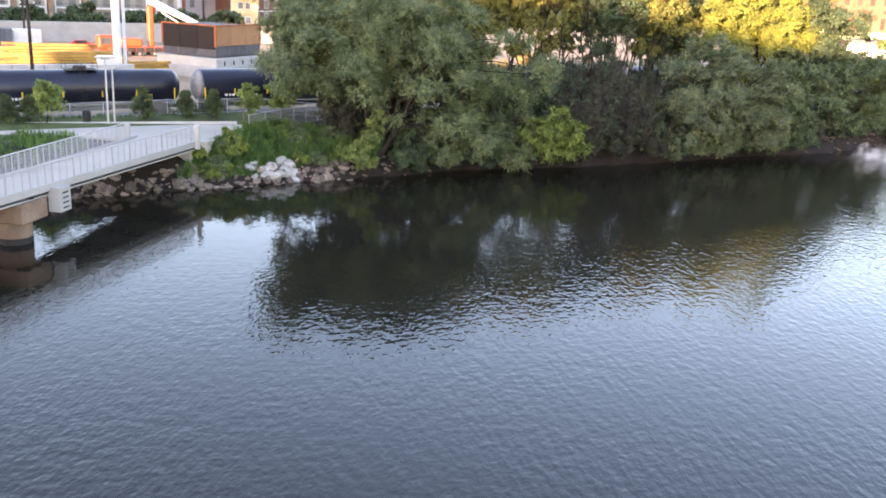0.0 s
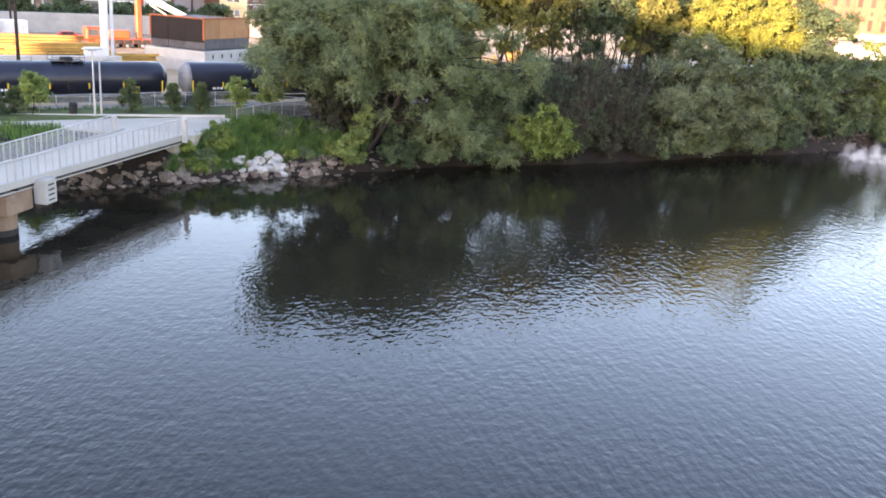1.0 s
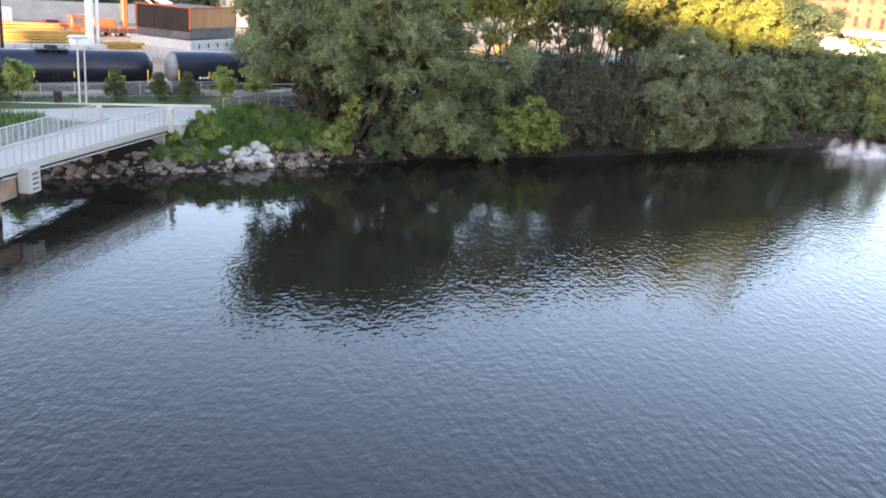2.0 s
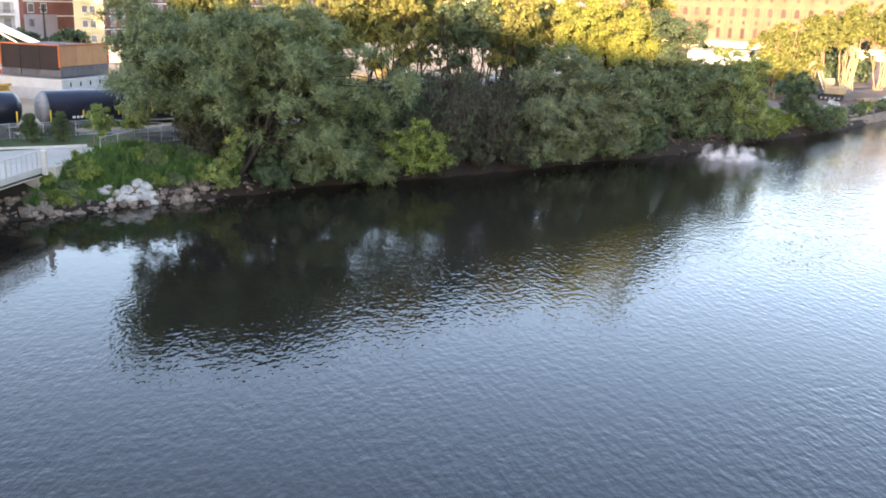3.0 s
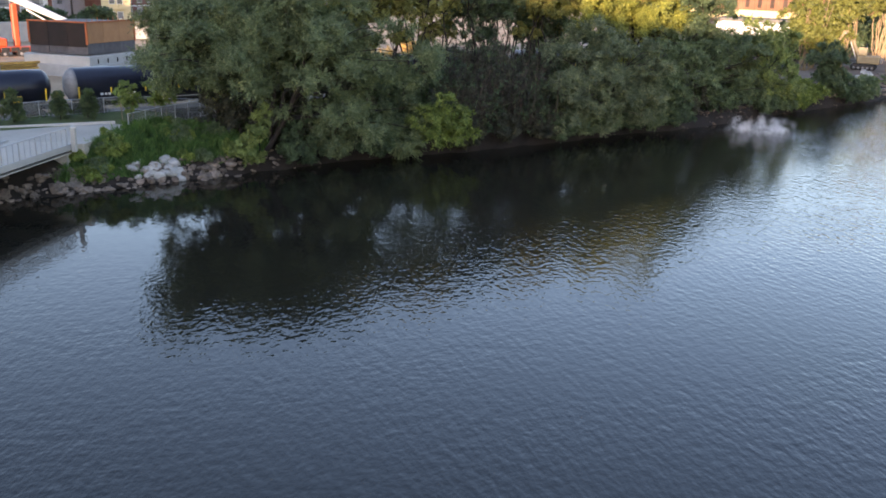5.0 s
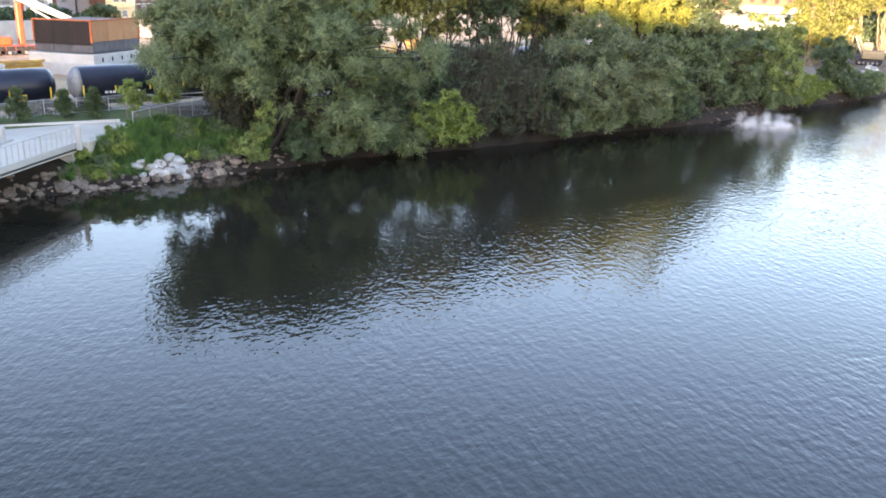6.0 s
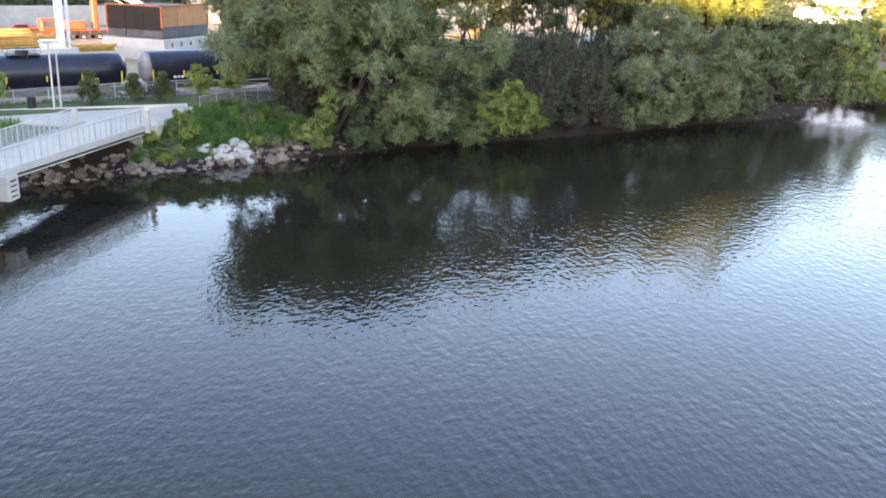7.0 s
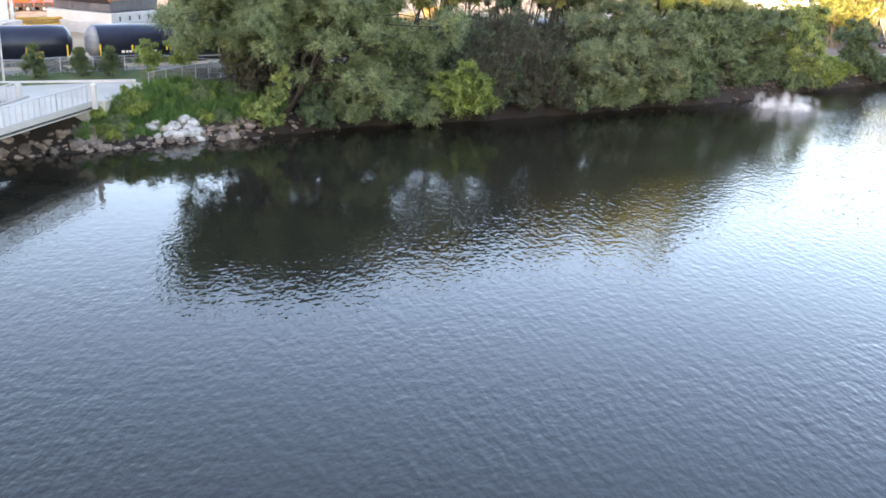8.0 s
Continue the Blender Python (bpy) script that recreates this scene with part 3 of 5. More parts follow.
# Those at x 34 to 40 are added to darken the willow's shaded hollow.
for i, (x, y, mat, r, h) in enumerate(((53.5, 66.0, GREEN, 2.2, 3.0), (56.0, 66.4, RUSTY, 2.2, 2.4), (57.5, 68.0, RUSTY, 2.6, 2.8), (60.2, 67.0, RUSTY, 2.4, 2.6), (60.5, 68.5, RUSTY, 2.8, 3.4), (55.0, 71.0, GREEN, 2.4, 2.6), (58.5, 72.0, RUSTY, 2.4, 2.8), (62.5, 72.5, GREEN, 2.4, 2.8), (66.5, 71.0, RUSTY, 2.6, 3.2), (51.0, 70.5, GREEN, 2.2, 2.8), (63.0, 65.0, RUSTY, 2.2, 2.2), (64.5, 67.5, RUSTY, 2.6, 2.9), (36.5, 71.5, GREEN, 2.4, 3.4), (40.0, 71.0, RUSTY, 2.4, 3.4), (68.5, 68.0, GREEN, 2.8, 3.6), (73.0, 67.0, GREEN, 3.0, 5.4), (81.5, 63.4, GREEN, 2.4, 2.2), (86.0, 62.8, RUSTY, 2.4, 1.6), (91.0, 62.8, GREEN, 2.6, 1.8), (96.0, 63.0, GREEN, 2.6, 1.8), (101.0, 63.2, GREEN, 2.6, 1.8), (42.5, 66.5, RUSTY, 2.2, 2.4), (47.0, 65.5, GREEN, 2.2, 2.6), (38.5, 67.5, RUSTY, 2.0, 2.2), (34.0, 69.5, RUSTY, 2.2, 2.4), (52.5, 76.6, GREEN, 2.4, 3.2), (56.0, 77.0, RUSTY, 2.4, 3.4), (59.6, 76.6, GREEN, 2.6, 3.2), (63.4, 77.0, GREEN, 2.4, 3.5), (67.2, 76.8, RUSTY, 2.6, 3.2), (71.0, 77.0, GREEN, 2.6, 3.5))):
    tree("undergrowth_bush", (x, y), [(0, 0, h, r, r * 0.8, h * 0.7), (0.6, -1.0, h * 0.35, r * 1.1, r * 0.8, h * 0.45)], mat, 40 + i,
         "dark tangled undergrowth on the shaded bank", trunks=8, girth=0.07, size=0.6, cover=0.30, length=0.3, aspect=0.5, limbs=26, category="bush", group="undergrowth", floor=-0.6)


def thicket(base, seed, height):
    """A clump of thin upright bare stems that fork into twigs, with few leaves on them."""
    rng = np.random.default_rng(seed)
    x0, y0 = base
    ob = holder("bare_thicket", (x0, y0, bank_height(x0, y0)))
    verts, faces, tips = [], [], []
    for k in range(34):
        a = Vector((rng.normal() * 1.1, rng.normal() * 0.7, -0.3))
        b = a + Vector((rng.normal() * 0.9, rng.normal() * 0.6 - 0.5, height * rng.uniform(0.45, 1.05)))
        pts = limb(verts, faces, a, b, rng.uniform(0.035, 0.075), 0.015, rng, 0.07, 6, 4)
        for p in pts[1:6]:
            tip = p + Vector((rng.normal() * 0.8, rng.normal() * 0.7 - 0.35, rng.uniform(-0.6, 1.0)))
            limb(verts, faces, p, tip, 0.022, 0.008, rng, 0.15, 3, 3)
            tips.append(tuple(tip))
    attach("stem_tangle", arrays("stem_tangle", verts, faces), TWIG, ob)
    tips = np.array(tips)
    v, f = leaves(rng, tips, rng.uniform(0.25, 0.5, len(tips)), np.tile(np.array([0.0, -0.4, 0.6]), (len(tips), 1)), 0.12, 0.22, 0.5, 0.4)
    attach("foliage", arrays("foliage", v, f), GREEN if seed % 2 else RUSTY, ob, "sparse dull leaves")
    return tagged(ob, "tangle of thin bare brown stems rising from the bank", "bush", "bare thickets")


for i, (x, y, h) in enumerate(((54.6, shore(54.6) + 1.1, 5.2), (57.2, shore(57.2) + 0.9, 6.6), (59.8, shore(59.8) + 1.1, 7.2), (62.4, shore(62.4) + 0.9, 6.2), (58.4, 66.2, 9.6), (62.0, 67.0, 10.2), (65.2, 65.6, 8.6), (55.6, 67.6, 8.6))):
    thicket((x, y), 400 + i, h)
tree("far_bank_bush", (118.6, 62.8), [(0, 0, 4.6, 2.2, 2.0, 2.0), (0.2, -0.3, 2.6, 2.5, 2.0, 2.2), (-0.4, -0.5, 1.0, 2.4, 1.8, 1.3)], GREEN, 51,
     "dark green bush on the far point of the bank", trunks=3, girth=0.1, size=0.8, length=0.36, aspect=0.55, limbs=20, category="bush", floor=0)
tree("low_bank_bush", (111.0, 62.0), [(0, 0, 0.9, 4.0, 1.8, 1.1), (2.6, 0, 0.8, 2.6, 1.6, 0.9)], LIME, 52,
     "low green bush at the waterline", trunks=3, girth=0.05, size=0.8, length=0.32, aspect=0.5, limbs=10, category="bush", floor=-0.2)
for i, (x, y, h) in enumerate(((143, 80, 10.5), (149, 82, 12.0), (155, 80, 11.5), (163, 83, 14.5), (170, 81, 16.0), (178, 84, 17.0), (187, 82, 16.0), (197, 85, 15.5))):
    shape = np.random.default_rng(300 + i)
    low = 0.22 if i < 3 else 0.60
    crown = [(shape.normal() * 1.6, shape.normal() * 1.4, h * shape.uniform(low, 0.88), shape.uniform(1.3, 2.4), shape.uniform(1.3, 2.2), shape.uniform(1.2, 2.2)) for k in range(8)]
    crown += [(0, 0, h * 0.9, 1.6, 1.6, 1.6)]
    tree("poplar_tree", (x, y), crown, POPLAR, 60 + i, "slender tree with pale stems, golden in low sun", trunks=9, girth=0.12, size=0.8, cover=0.4, length=0.42, aspect=0.55, limbs=34,
         bark=PALE_BARK, group="golden stand", lobes=7)

for i, (x, y, h) in enumerate(((152, 92, 5.0), (160, 91, 6.8), (168, 92, 7.6), (177, 93, 7.8), (186, 94, 8.2), (195, 95, 8.0), (205, 96, 7.6))):
    tree("scrub_bush", (x, y), [(0, 0, h * 0.6, 5.0, 3.0, h * 0.45), (2.4, 0, h * 0.35, 4.0, 2.6, h * 0.35)], GREEN, 180 + i,
         "dark scrub behind the golden stand", trunks=4, girth=0.06, size=0.9, cover=0.35, length=0.65, aspect=0.6, limbs=14, category="bush", group="far scrub", floor=0.2)

for i, (x, r, mat) in enumerate(((38.0, 1.5, GREEN), (41.5, 1.4, WILLOW), (45.0, 1.6, GREEN), (48.2, 1.4, WILLOW), (54.6, 1.2, RUSTY), (58.8, 1.0, RUSTY), (63.2, 1.2, RUSTY), (65.5, 1.4, GREEN), (68.5, 1.7, WILLOW), (72.0, 1.7, WILLOW), (75.5, 1.8, GREEN), (79.0, 1.7, WILLOW), (82.5, 1.5, GREEN), (100.5, 1.5, BUSH), (104.5, 1.7, BUSH), (108.5, 1.5, LIME), (122.5, 1.3, GREEN), (127.0, 1.4, BUSH))):
    tree("waterside_shrub", (x, shore(x) + 0.5), [(0, -0.9, 0.35, r * 1.3, r * 0.9, 0.9), (0.5, -0.2, 1.1, r * 1.3, r * 0.8, 1.0), (-0.6, -1.6, 0.1, r, r * 0.7, 0.6)], mat, 100 + i,
         "low shrub trailing its twigs in the water", trunks=3, girth=0.04, size=0.6, cover=0.33, length=0.28, limbs=14, category="shrub", group="waterside shrubs", floor=-0.9)

# ---- planted strip along the fence ----
for i, (x, y, h) in enumerate(((9.0, 78.6, 2.0), (10.7, 78.7, 2.0), (19.6, 78.4, 2.5), (23.1, 78.2, 2.3), (25.5, 78.0, 2.2), (5.0, 78.9, 2.0))):
    tree("conifer_shrub", (x, y), [(0, 0, h * 0.32, 0.75, 0.75, 0.6), (0, 0, h * 0.62, 0.55, 0.55, 0.6), (0, 0, h * 0.86, 0.28, 0.28, 0.4)], SHRUB, 70 + i,
         "young dark green conical shrub by the fence", girth=0.05, size=0.3, cover=0.4, length=0.18, aspect=0.4, droop=0.0, limbs=10, category="shrub", group="fence shrubs", floor=0.1)
for i, (x, y, h) in enumerate(((11.9, 78.3, 3.4), (28.2, 76.6, 3.0), (31.0, 76.2, 3.6))):
    tree("young_tree", (x, y), [(0, 0, h * 0.75, 0.9, 0.8, 0.75), (0.2, 0, h * 0.45, 1.0, 0.9, 0.6)], YOUNG, 80 + i,
         "young light green tree tied to stakes", girth=0.05, size=0.35, cover=0.4, length=0.2, aspect=0.5, limbs=14, group="young trees", floor=0.4)
    st = holder("tree_stakes", (x, y, bank_height(x, y)))
    for dx in (-0.45, 0.45):
        part("stake", bar((dx, 0, -0.2), (dx * 1.2, 0, 1.6), 0.035), PALE_BARK, st)
    tagged(st, "pair of wooden stakes beside a young tree", "stakes", "tree stakes")

# ---- path, fence, lamps ----


def flat(points, z0, z1):
    bm = bmesh.new()
    f = bm.faces.new([bm.verts.new((x, y, z1)) for x, y in points])
    for v in (g for g in bmesh.ops.extrude_face_region(bm, geom=[f])["geom"] if isinstance(g, bmesh.types.BMVert)):
        v.co.z = z0
    return bm


path = part("path", flat([(21.4, 67.2), (27.4, 73.6), (26.5, 75.2), (8.5, 79.0), (-40, 88.5), (-40, 84.5), (6.5, 75.6), (13.0, 72.8), (16.0, 70.2)], 2.2, 3.112), PATH_PAVING, None)
tagged(path, "pale concrete riverside path with a landing at the bridge", "path", kind="structure")
kerb = part("kerb", flat([(26.6, 75.2), (26.7, 75.45), (8.5, 79.3), (-40, 88.8), (-40, 88.5), (8.5, 79.0)], 2.4, 3.3), PALE_CONCRETE, None)
tagged(kerb, "pale concrete kerb along the path", "kerb", kind="structure")


def fence(name, pts, height, step, label, slats=True):
    ob = holder(name)
    posts = []
    for (xa, ya), (xb, yb) in zip(pts, pts[1:]):
        n = max(1, round(math.hypot(xb - xa, yb - ya) / step))
        for i in range(n + 1):
            posts.append((xa + (xb - xa) * i / n, ya + (yb - ya) * i / n))
    for x, y in posts:
        z = bank_height(x, y)
        part("post", bar((x, y, z - 0.2), (x, y, z + height + 0.05), 0.04), GALV, ob)
    for (xa, ya), (xb, yb) in zip(posts, posts[1:]):
        if (xa, ya) == (xb, yb):
            continue
        za, zb = bank_height(xa, ya), bank_height(xb, yb)
        part("rail", bar((xa, ya, za + height), (xb, yb, zb + height), 0.03), GALV, ob)
        part("bottom_wire", bar((xa, ya, za + 0.1), (xb, yb, zb + 0.1), 0.015, sides=5), GALV, ob)
        bm = bmesh.new()
        bm.faces.new([bm.verts.new(p) for p in ((xa, ya, za), (xb, yb, zb), (xb, yb, zb + height), (xa, ya, za + height))])
        part("chain_link", bm, CHAIN, ob)
    return tagged(ob, label, "fence")


fence("railway_fence", [(-12, 83.0), (11.4, 80.6), (30, 79.6), (48, 79.6)], 1.3, 2.6, "grey chain-link fence beside the railway")
fence("bank_fence", [(26.3, 71.4), (30, 73.6), (36.5, 77.8)], 1.5, 2.0, "short chain-link fence above the grassy bank")


def street_lamp(x, y, h, head, label):
    ob = holder("street_lamp", (x, y, 3.1))
    part("pole", bar((0, 0, 0), (0, 0, h), 0.09, 0.06, 10), WHITE_STEEL, ob)
    part("base_plate", slab(-0.2, 0.2, -0.2, 0.2, 0, 0.05), GALV, ob)
    if head == "flat":
        part("lamp_head", block(block(bmesh.new(), -0.75, 0.75, -0.3, 0.3, h, h + 0.12, 0.03), -0.3, 0.3, -0.15, 0.15, h - 0.1, h), WHITE_STEEL, ob)
    else:
        part("arm", bar((0, 0, h - 0.15), (0.7, -0.1, h), 0.04), WHITE_STEEL, ob)
        part("lamp_head", slab(0.3, 1.0, -0.2, 0.05, h - 0.02, h + 0.1, 0.03), WHITE_STEEL, ob)
    return tagged(ob, label, "street lamp", "path lamps")


street_lamp(16.4, 77.2, 5.4, "flat", "white steel lamp post with a wide flat head")
street_lamp(17.0, 77.6, 4.6, "arm", "white steel lamp post with a short arm")
bin_ = holder("litter_bin", (14.9, 78.0, 3.12))
bm = bmesh.new()
rod(bm, (0, 0, 0), (0, 0, 0.95), 0.30, 0.34, 16)
part("body", bm, DARK_STEEL, bin_)
part("lid", rod(bmesh.new(), (0, 0, 0.95), (0, 0, 1.1), 0.36, 0.25, 16), DARK_STEEL, bin_)
tagged(bin_, "black steel litter bin on the path", "litter bin")

# ---- footbridge ----


DECK = surface("bridge_deck", (0.51, 0.475, 0.405), (0.60, 0.56, 0.485), 0.4, 0.85, bump=0.1, fine=18, vary=0.04)


def make_bridge():
    ang = math.degrees(math.atan2(-0.747, -0.665))
    ob = holder("footbridge", (18.5, 68.7, 3.12), ang)
    # the landing is wide; the river side draws in along the first thirteen bays
    half, length, bay, draw = 2.45, 52.0, 1.95, 13
    skew = math.degrees(math.atan2(2.45, 26.0))
    turn_x = 0.45 + draw * bay * math.cos(radians(skew))
    near = half - draw * bay * math.sin(radians(skew))
    part("deck", flat([(-1.0, -half), (length, -half), (length, near), (turn_x, near), (0.2, half), (-1.0, half)], -0.22, 0.0), DECK, ob, "pale concrete deck")
    run = draw * bay
    for m, x0, x1, s in ((pose(0, -half, 0), -0.6, length, -1), (pose(0.45, half, 0, 0, 0, -skew), -0.6, run, 1), (pose(turn_x, near, 0), 0.02, length - turn_x, 1)):
        for name, y0, y1, z0, z1, mat, label in (("edge_beam", -0.1, 0.1, -0.30, 0.14, WHITE_STEEL, ""), ("girder", -0.41, -0.29, -0.50, -0.23, DARK_STEEL, "dark steel girder"),
                                                ("girder_flange", -0.63, -0.07, -0.60, -0.51, WHITE_STEEL, "")):
            lo, hi = (y0, y1) if s > 0 else (-y1, -y0)
            part(name, slab(x0, x1, lo + 0.02 * s, hi + 0.02 * s, z0, z1), mat, ob, label).matrix_basis = m
    for k in range(12):
        part("cross_beam", slab(1 + k * 4.2, 1.2 + k * 4.2, -half + 0.45, min(1.5, near + 0.0) if k > 4 else 0.9, -0.48, -0.24), DARK_STEEL, ob)
    baluster = finish(slab(-0.028, 0.028, -0.02, 0.02, 0.03, 1.14), "baluster")
    slats = bmesh.new()
    rail = finish(slab(0, bay, -0.05, 0.05, 1.14, 1.22, 0.015), "handrail")
    post = finish(block(slab(-0.045, 0.045, -0.045, 0.045, 0.0, 1.14, 0.01), -0.1, 0.1, -0.09, 0.09, 0.0, 0.03), "railing_post")
    for s in (-1, 1):
        for k in range(26):
            if s < 0:
                m = pose(0.45 + k * bay, -half, 0.12)
            elif k < draw:
                m = pose(0.45, half, 0.12, 0, 0, -skew) @ pose(k * bay, 0, 0)
            else:
                m = pose(turn_x + (k - draw) * bay, near, 0.12)
            for dx in (bay * 0.33, bay * 0.67):
                attach("baluster", baluster, WHITE_STEEL, ob, at=m @ pose(dx, 0, 0))
            for q in range(10):
                bmesh.ops.create_cube(slats, size=1, matrix=m @ Matrix.LocRotScale((bay / 2, 0, 0.12 + q * 0.1), None, (bay - 0.1, 0.05, 0.026)))
            attach("handrail", rail, WHITE_STEEL, ob, at=m)
            attach("railing_post", post, WHITE_STEEL, ob, at=m)
        top = 1.36 if s > 0 else 1.0
        bm = slab(-0.17, 0.17, -0.17, 0.17, -0.3, top, 0.03)
        revolve(bm, [(0, 0.25), (0.09, 0.25), (0.17, 0.19), (0.23, 0.08)], 16, Matrix.Translation((0, 0, top)) @ Matrix.Rotation(radians(-90), 4, "Y"))
        p = part("end_pillar", bm, PALE_CONCRETE, ob, "white end pillar with a domed cap")
        p.matrix_basis = pose(0.1, s * (half + 0.36), -0.12)
    tagged(part("rail_slats", slats, WHITE_STEEL, ob, "thin flat white steel slats"), kind="stuff")
    # pier with cap and louvred end box
    pier = part("pier", slab(-1.2, 1.2, -half + 0.2, 1.0, -1.75, -0.61, 0.05), BROWN_CONCRETE, ob, "brown stained concrete pier")
    pier.matrix_basis = pose(17.9, 0, 0)
    part("pier_column", bar((0, -0.4, -2.75), (0, -0.4, -1.75), 0.95, sides=28), BROWN_CONCRETE, pier)
    part("wet_column", bar((0, -0.4, -5.6), (0, -0.4, -2.75), 0.96, sides=28), DARK_STEEL, pier, "dark wet column foot")
    bx = part("louvre_box", slab(-0.55, 0.55, -0.1, 0.7, -1.5, -0.02, 0.03), WHITE_STEEL, ob, "white steel box with dark slots")
    bx.matrix_basis = pose(15.9, 0.98, -0.08)
    for k in range(4):
        part("slot", slab(-0.3, 0.3, 0.69, 0.72, -1.3 + k * 0.3, -1.21 + k * 0.3), DARK_STEEL, bx)
        part("slot", slab(-0.562, -0.545, 0.1, 0.55, -1.3 + k * 0.3, -1.21 + k * 0.3), DARK_STEEL, bx)
    part("abutment", slab(-1.2, 0.3, -half + 0.15, half - 0.15, -2.6, -0.61), CONCRETE, ob)
    return tagged(ob, "white railed footbridge on a brown concrete pier over the river", "bridge")


make_bridge()

# ---- stones of the bank ----


def stone_mesh(seed, fine=1):
    rng = np.random.default_rng(seed)
    bm = bmesh.new()
    bmesh.ops.create_icosphere(bm, subdivisions=fine, radius=0.5)
    for v in bm.verts:
        v.co *= 1 + (0.17 if fine == 1 else 0.06) * rng.normal()
    bmesh.ops.scale(bm, vec=(1.2, 0.9, 0.72), verts=bm.verts)
    return finish(bm, "rock")


def strew(name, material, n, area, sizes, seed, label, fine=1):
    rng = np.random.default_rng(seed)
    ob = holder(name)
    kinds = [stone_mesh(seed * 10 + k, fine) for k in range(7)]
    for k in range(n):
        x, d = area(rng)
        y = shore(x) + d
        s = rng.uniform(*sizes)
        m = pose(x, y, bank_height(x, y) + s * 0.12, *(rng.uniform(-25, 25, 2)), rng.uniform(0, 360)) @ Matrix.Diagonal((s, s * rng.uniform(0.8, 1.2), s * rng.uniform(0.7, 1.1), 1))
        attach("rock", kinds[k % 7], material, ob, at=m)
    return tagged(ob, label, "riprap", kind="structure")


strew("riprap_bank", ROCK, 298, lambda r: (2 + 31 * r.uniform() ** 1.05, r.uniform(-0.75, 1.4)), (0.38, 0.85), 3, "weathered brown and grey riprap stones at the waterline")
strew("small_riprap", ROCK, 280, lambda r: (0 + 40 * r.uniform(), r.uniform(-0.5, 1.3)), (0.2, 0.45), 8, "small dark riprap stones between the larger ones")
strew("pale_riprap", PALE_ROCK, 44, lambda r: (26.1 + r.uniform(-1.7, 1.9), 0.1 + 1.6 * r.uniform() ** 1.2), (0.5, 0.95), 4, "heap of pale limestone boulders on the bank", 2)
strew("bank_rubble", BANK_ROCK, 290, lambda r: (76 + 48 * r.uniform(), r.uniform(-0.5, 1.2)), (0.2, 0.6), 14, "brown stones and rubble along the undercut bank")
strew("shore_rubble", ROCK, 190, lambda r: (116 + 50 * r.uniform(), -0.4 + 6.5 * r.uniform() ** 2), (0.25, 0.8), 15, "scattered rubble on the downstream bank")

# ---- grass ----


def grass(name, n, place, lo, hi, width, seed, label):
    rng = np.random.default_rng(seed)
    v, f = [], []
    while len(f) < n:
        x, y = place(rng)
        z = bank_height(x, y)
        h, a = rng.uniform(lo, hi) * (0.7 + 1.1 * max(-0.5, noise.noise(Vector((x * 0.8, y * 0.8, 7))))), rng.uniform(0, math.tau)
        dx, dy = math.cos(a) * width, math.sin(a) * width
        tx, ty = rng.normal() * 0.27 * h, rng.normal() * 0.27 * h
        k = len(v)
        v += [(x - dx, y - dy, z - 0.05), (x + dx, y + dy, z - 0.05), (x + dx * 0.6 + tx * 0.5, y + dy * 0.6 + ty * 0.5, z + h * 0.6), (x + tx, y + ty, z + h)]
        f.append((k, k + 1, k + 2, k + 3))
    return tagged(attach(name, arrays(name, v, f), BLADES, None), label, "grass", kind="stuff")


def grass_bank(rng):
    while True:
        x = rng.uniform(14.5, 36)
        d = rng.uniform(0.35 if x < 25 else 1.0, 11)
        if (x - 21.6) * 0.747 - (shore(x) + d - 67.3) * 0.665 > (-0.15 if d > 2.4 else -1.2) and (x < 26 or d < 4.5 + (36 - x) * 0.4) and d < 2.2 + 1.0 * (x - 14.5):
            return x, shore(x) + d


grass("tall_grass", 46000, grass_bank, 0.3, 0.95, 0.022, 5, "tall green grass and weeds on the river bank")
rng = np.random.default_rng(21)
for i in range(20):
    x, y = grass_bank(rng) if i > 2 else ((21.9, 66.6), (22.9, 67.5), (21.0, 66.2))[i]
    r = rng.uniform(0.35, 0.65)
    tree("weed_clump", (x, y), [(0, 0, r * 0.7, r, r, r * 0.8), (0.4, -0.3, r * 0.4, r * 0.8, r * 0.8, r * 0.5)], LIME if i % 3 else BUSH, 160 + i,
         "clump of leafy weeds in the bank grass", trunks=3, girth=0.02, size=0.35, cover=0.35, length=0.22, aspect=0.5, limbs=8, category="weeds", group="bank weeds", floor=0.0, lobes=7)
grass("meadow_grass", 6000, lambda r: (r.uniform(-6, 13), r.uniform(67.5, 74.0)), 0.3, 0.8, 0.04, 6, "green grass beside the footbridge")
grass("verge_grass", 6000, lambda r: (r.uniform(-6, 46), r.uniform(79.8, 81.2)), 0.15, 0.4, 0.04, 7, "short grass along the railway fence")

# ---- railway ----
for y in (84.1 - 0.72, 84.1 + 0.72):
    tagged(part("rail", slab(-200, 320, y - 0.035, y + 0.035, 2.36, 2.5), DARK_STEEL, None), "worn steel railway rail", "rail", kind="structure")


HEAD_GREY = surface("pale_tank_end", (0.14, 0.145, 0.15), (0.27, 0.275, 0.28), 1.2, 0.7, bump=0.03, fine=12, vary=0.1)


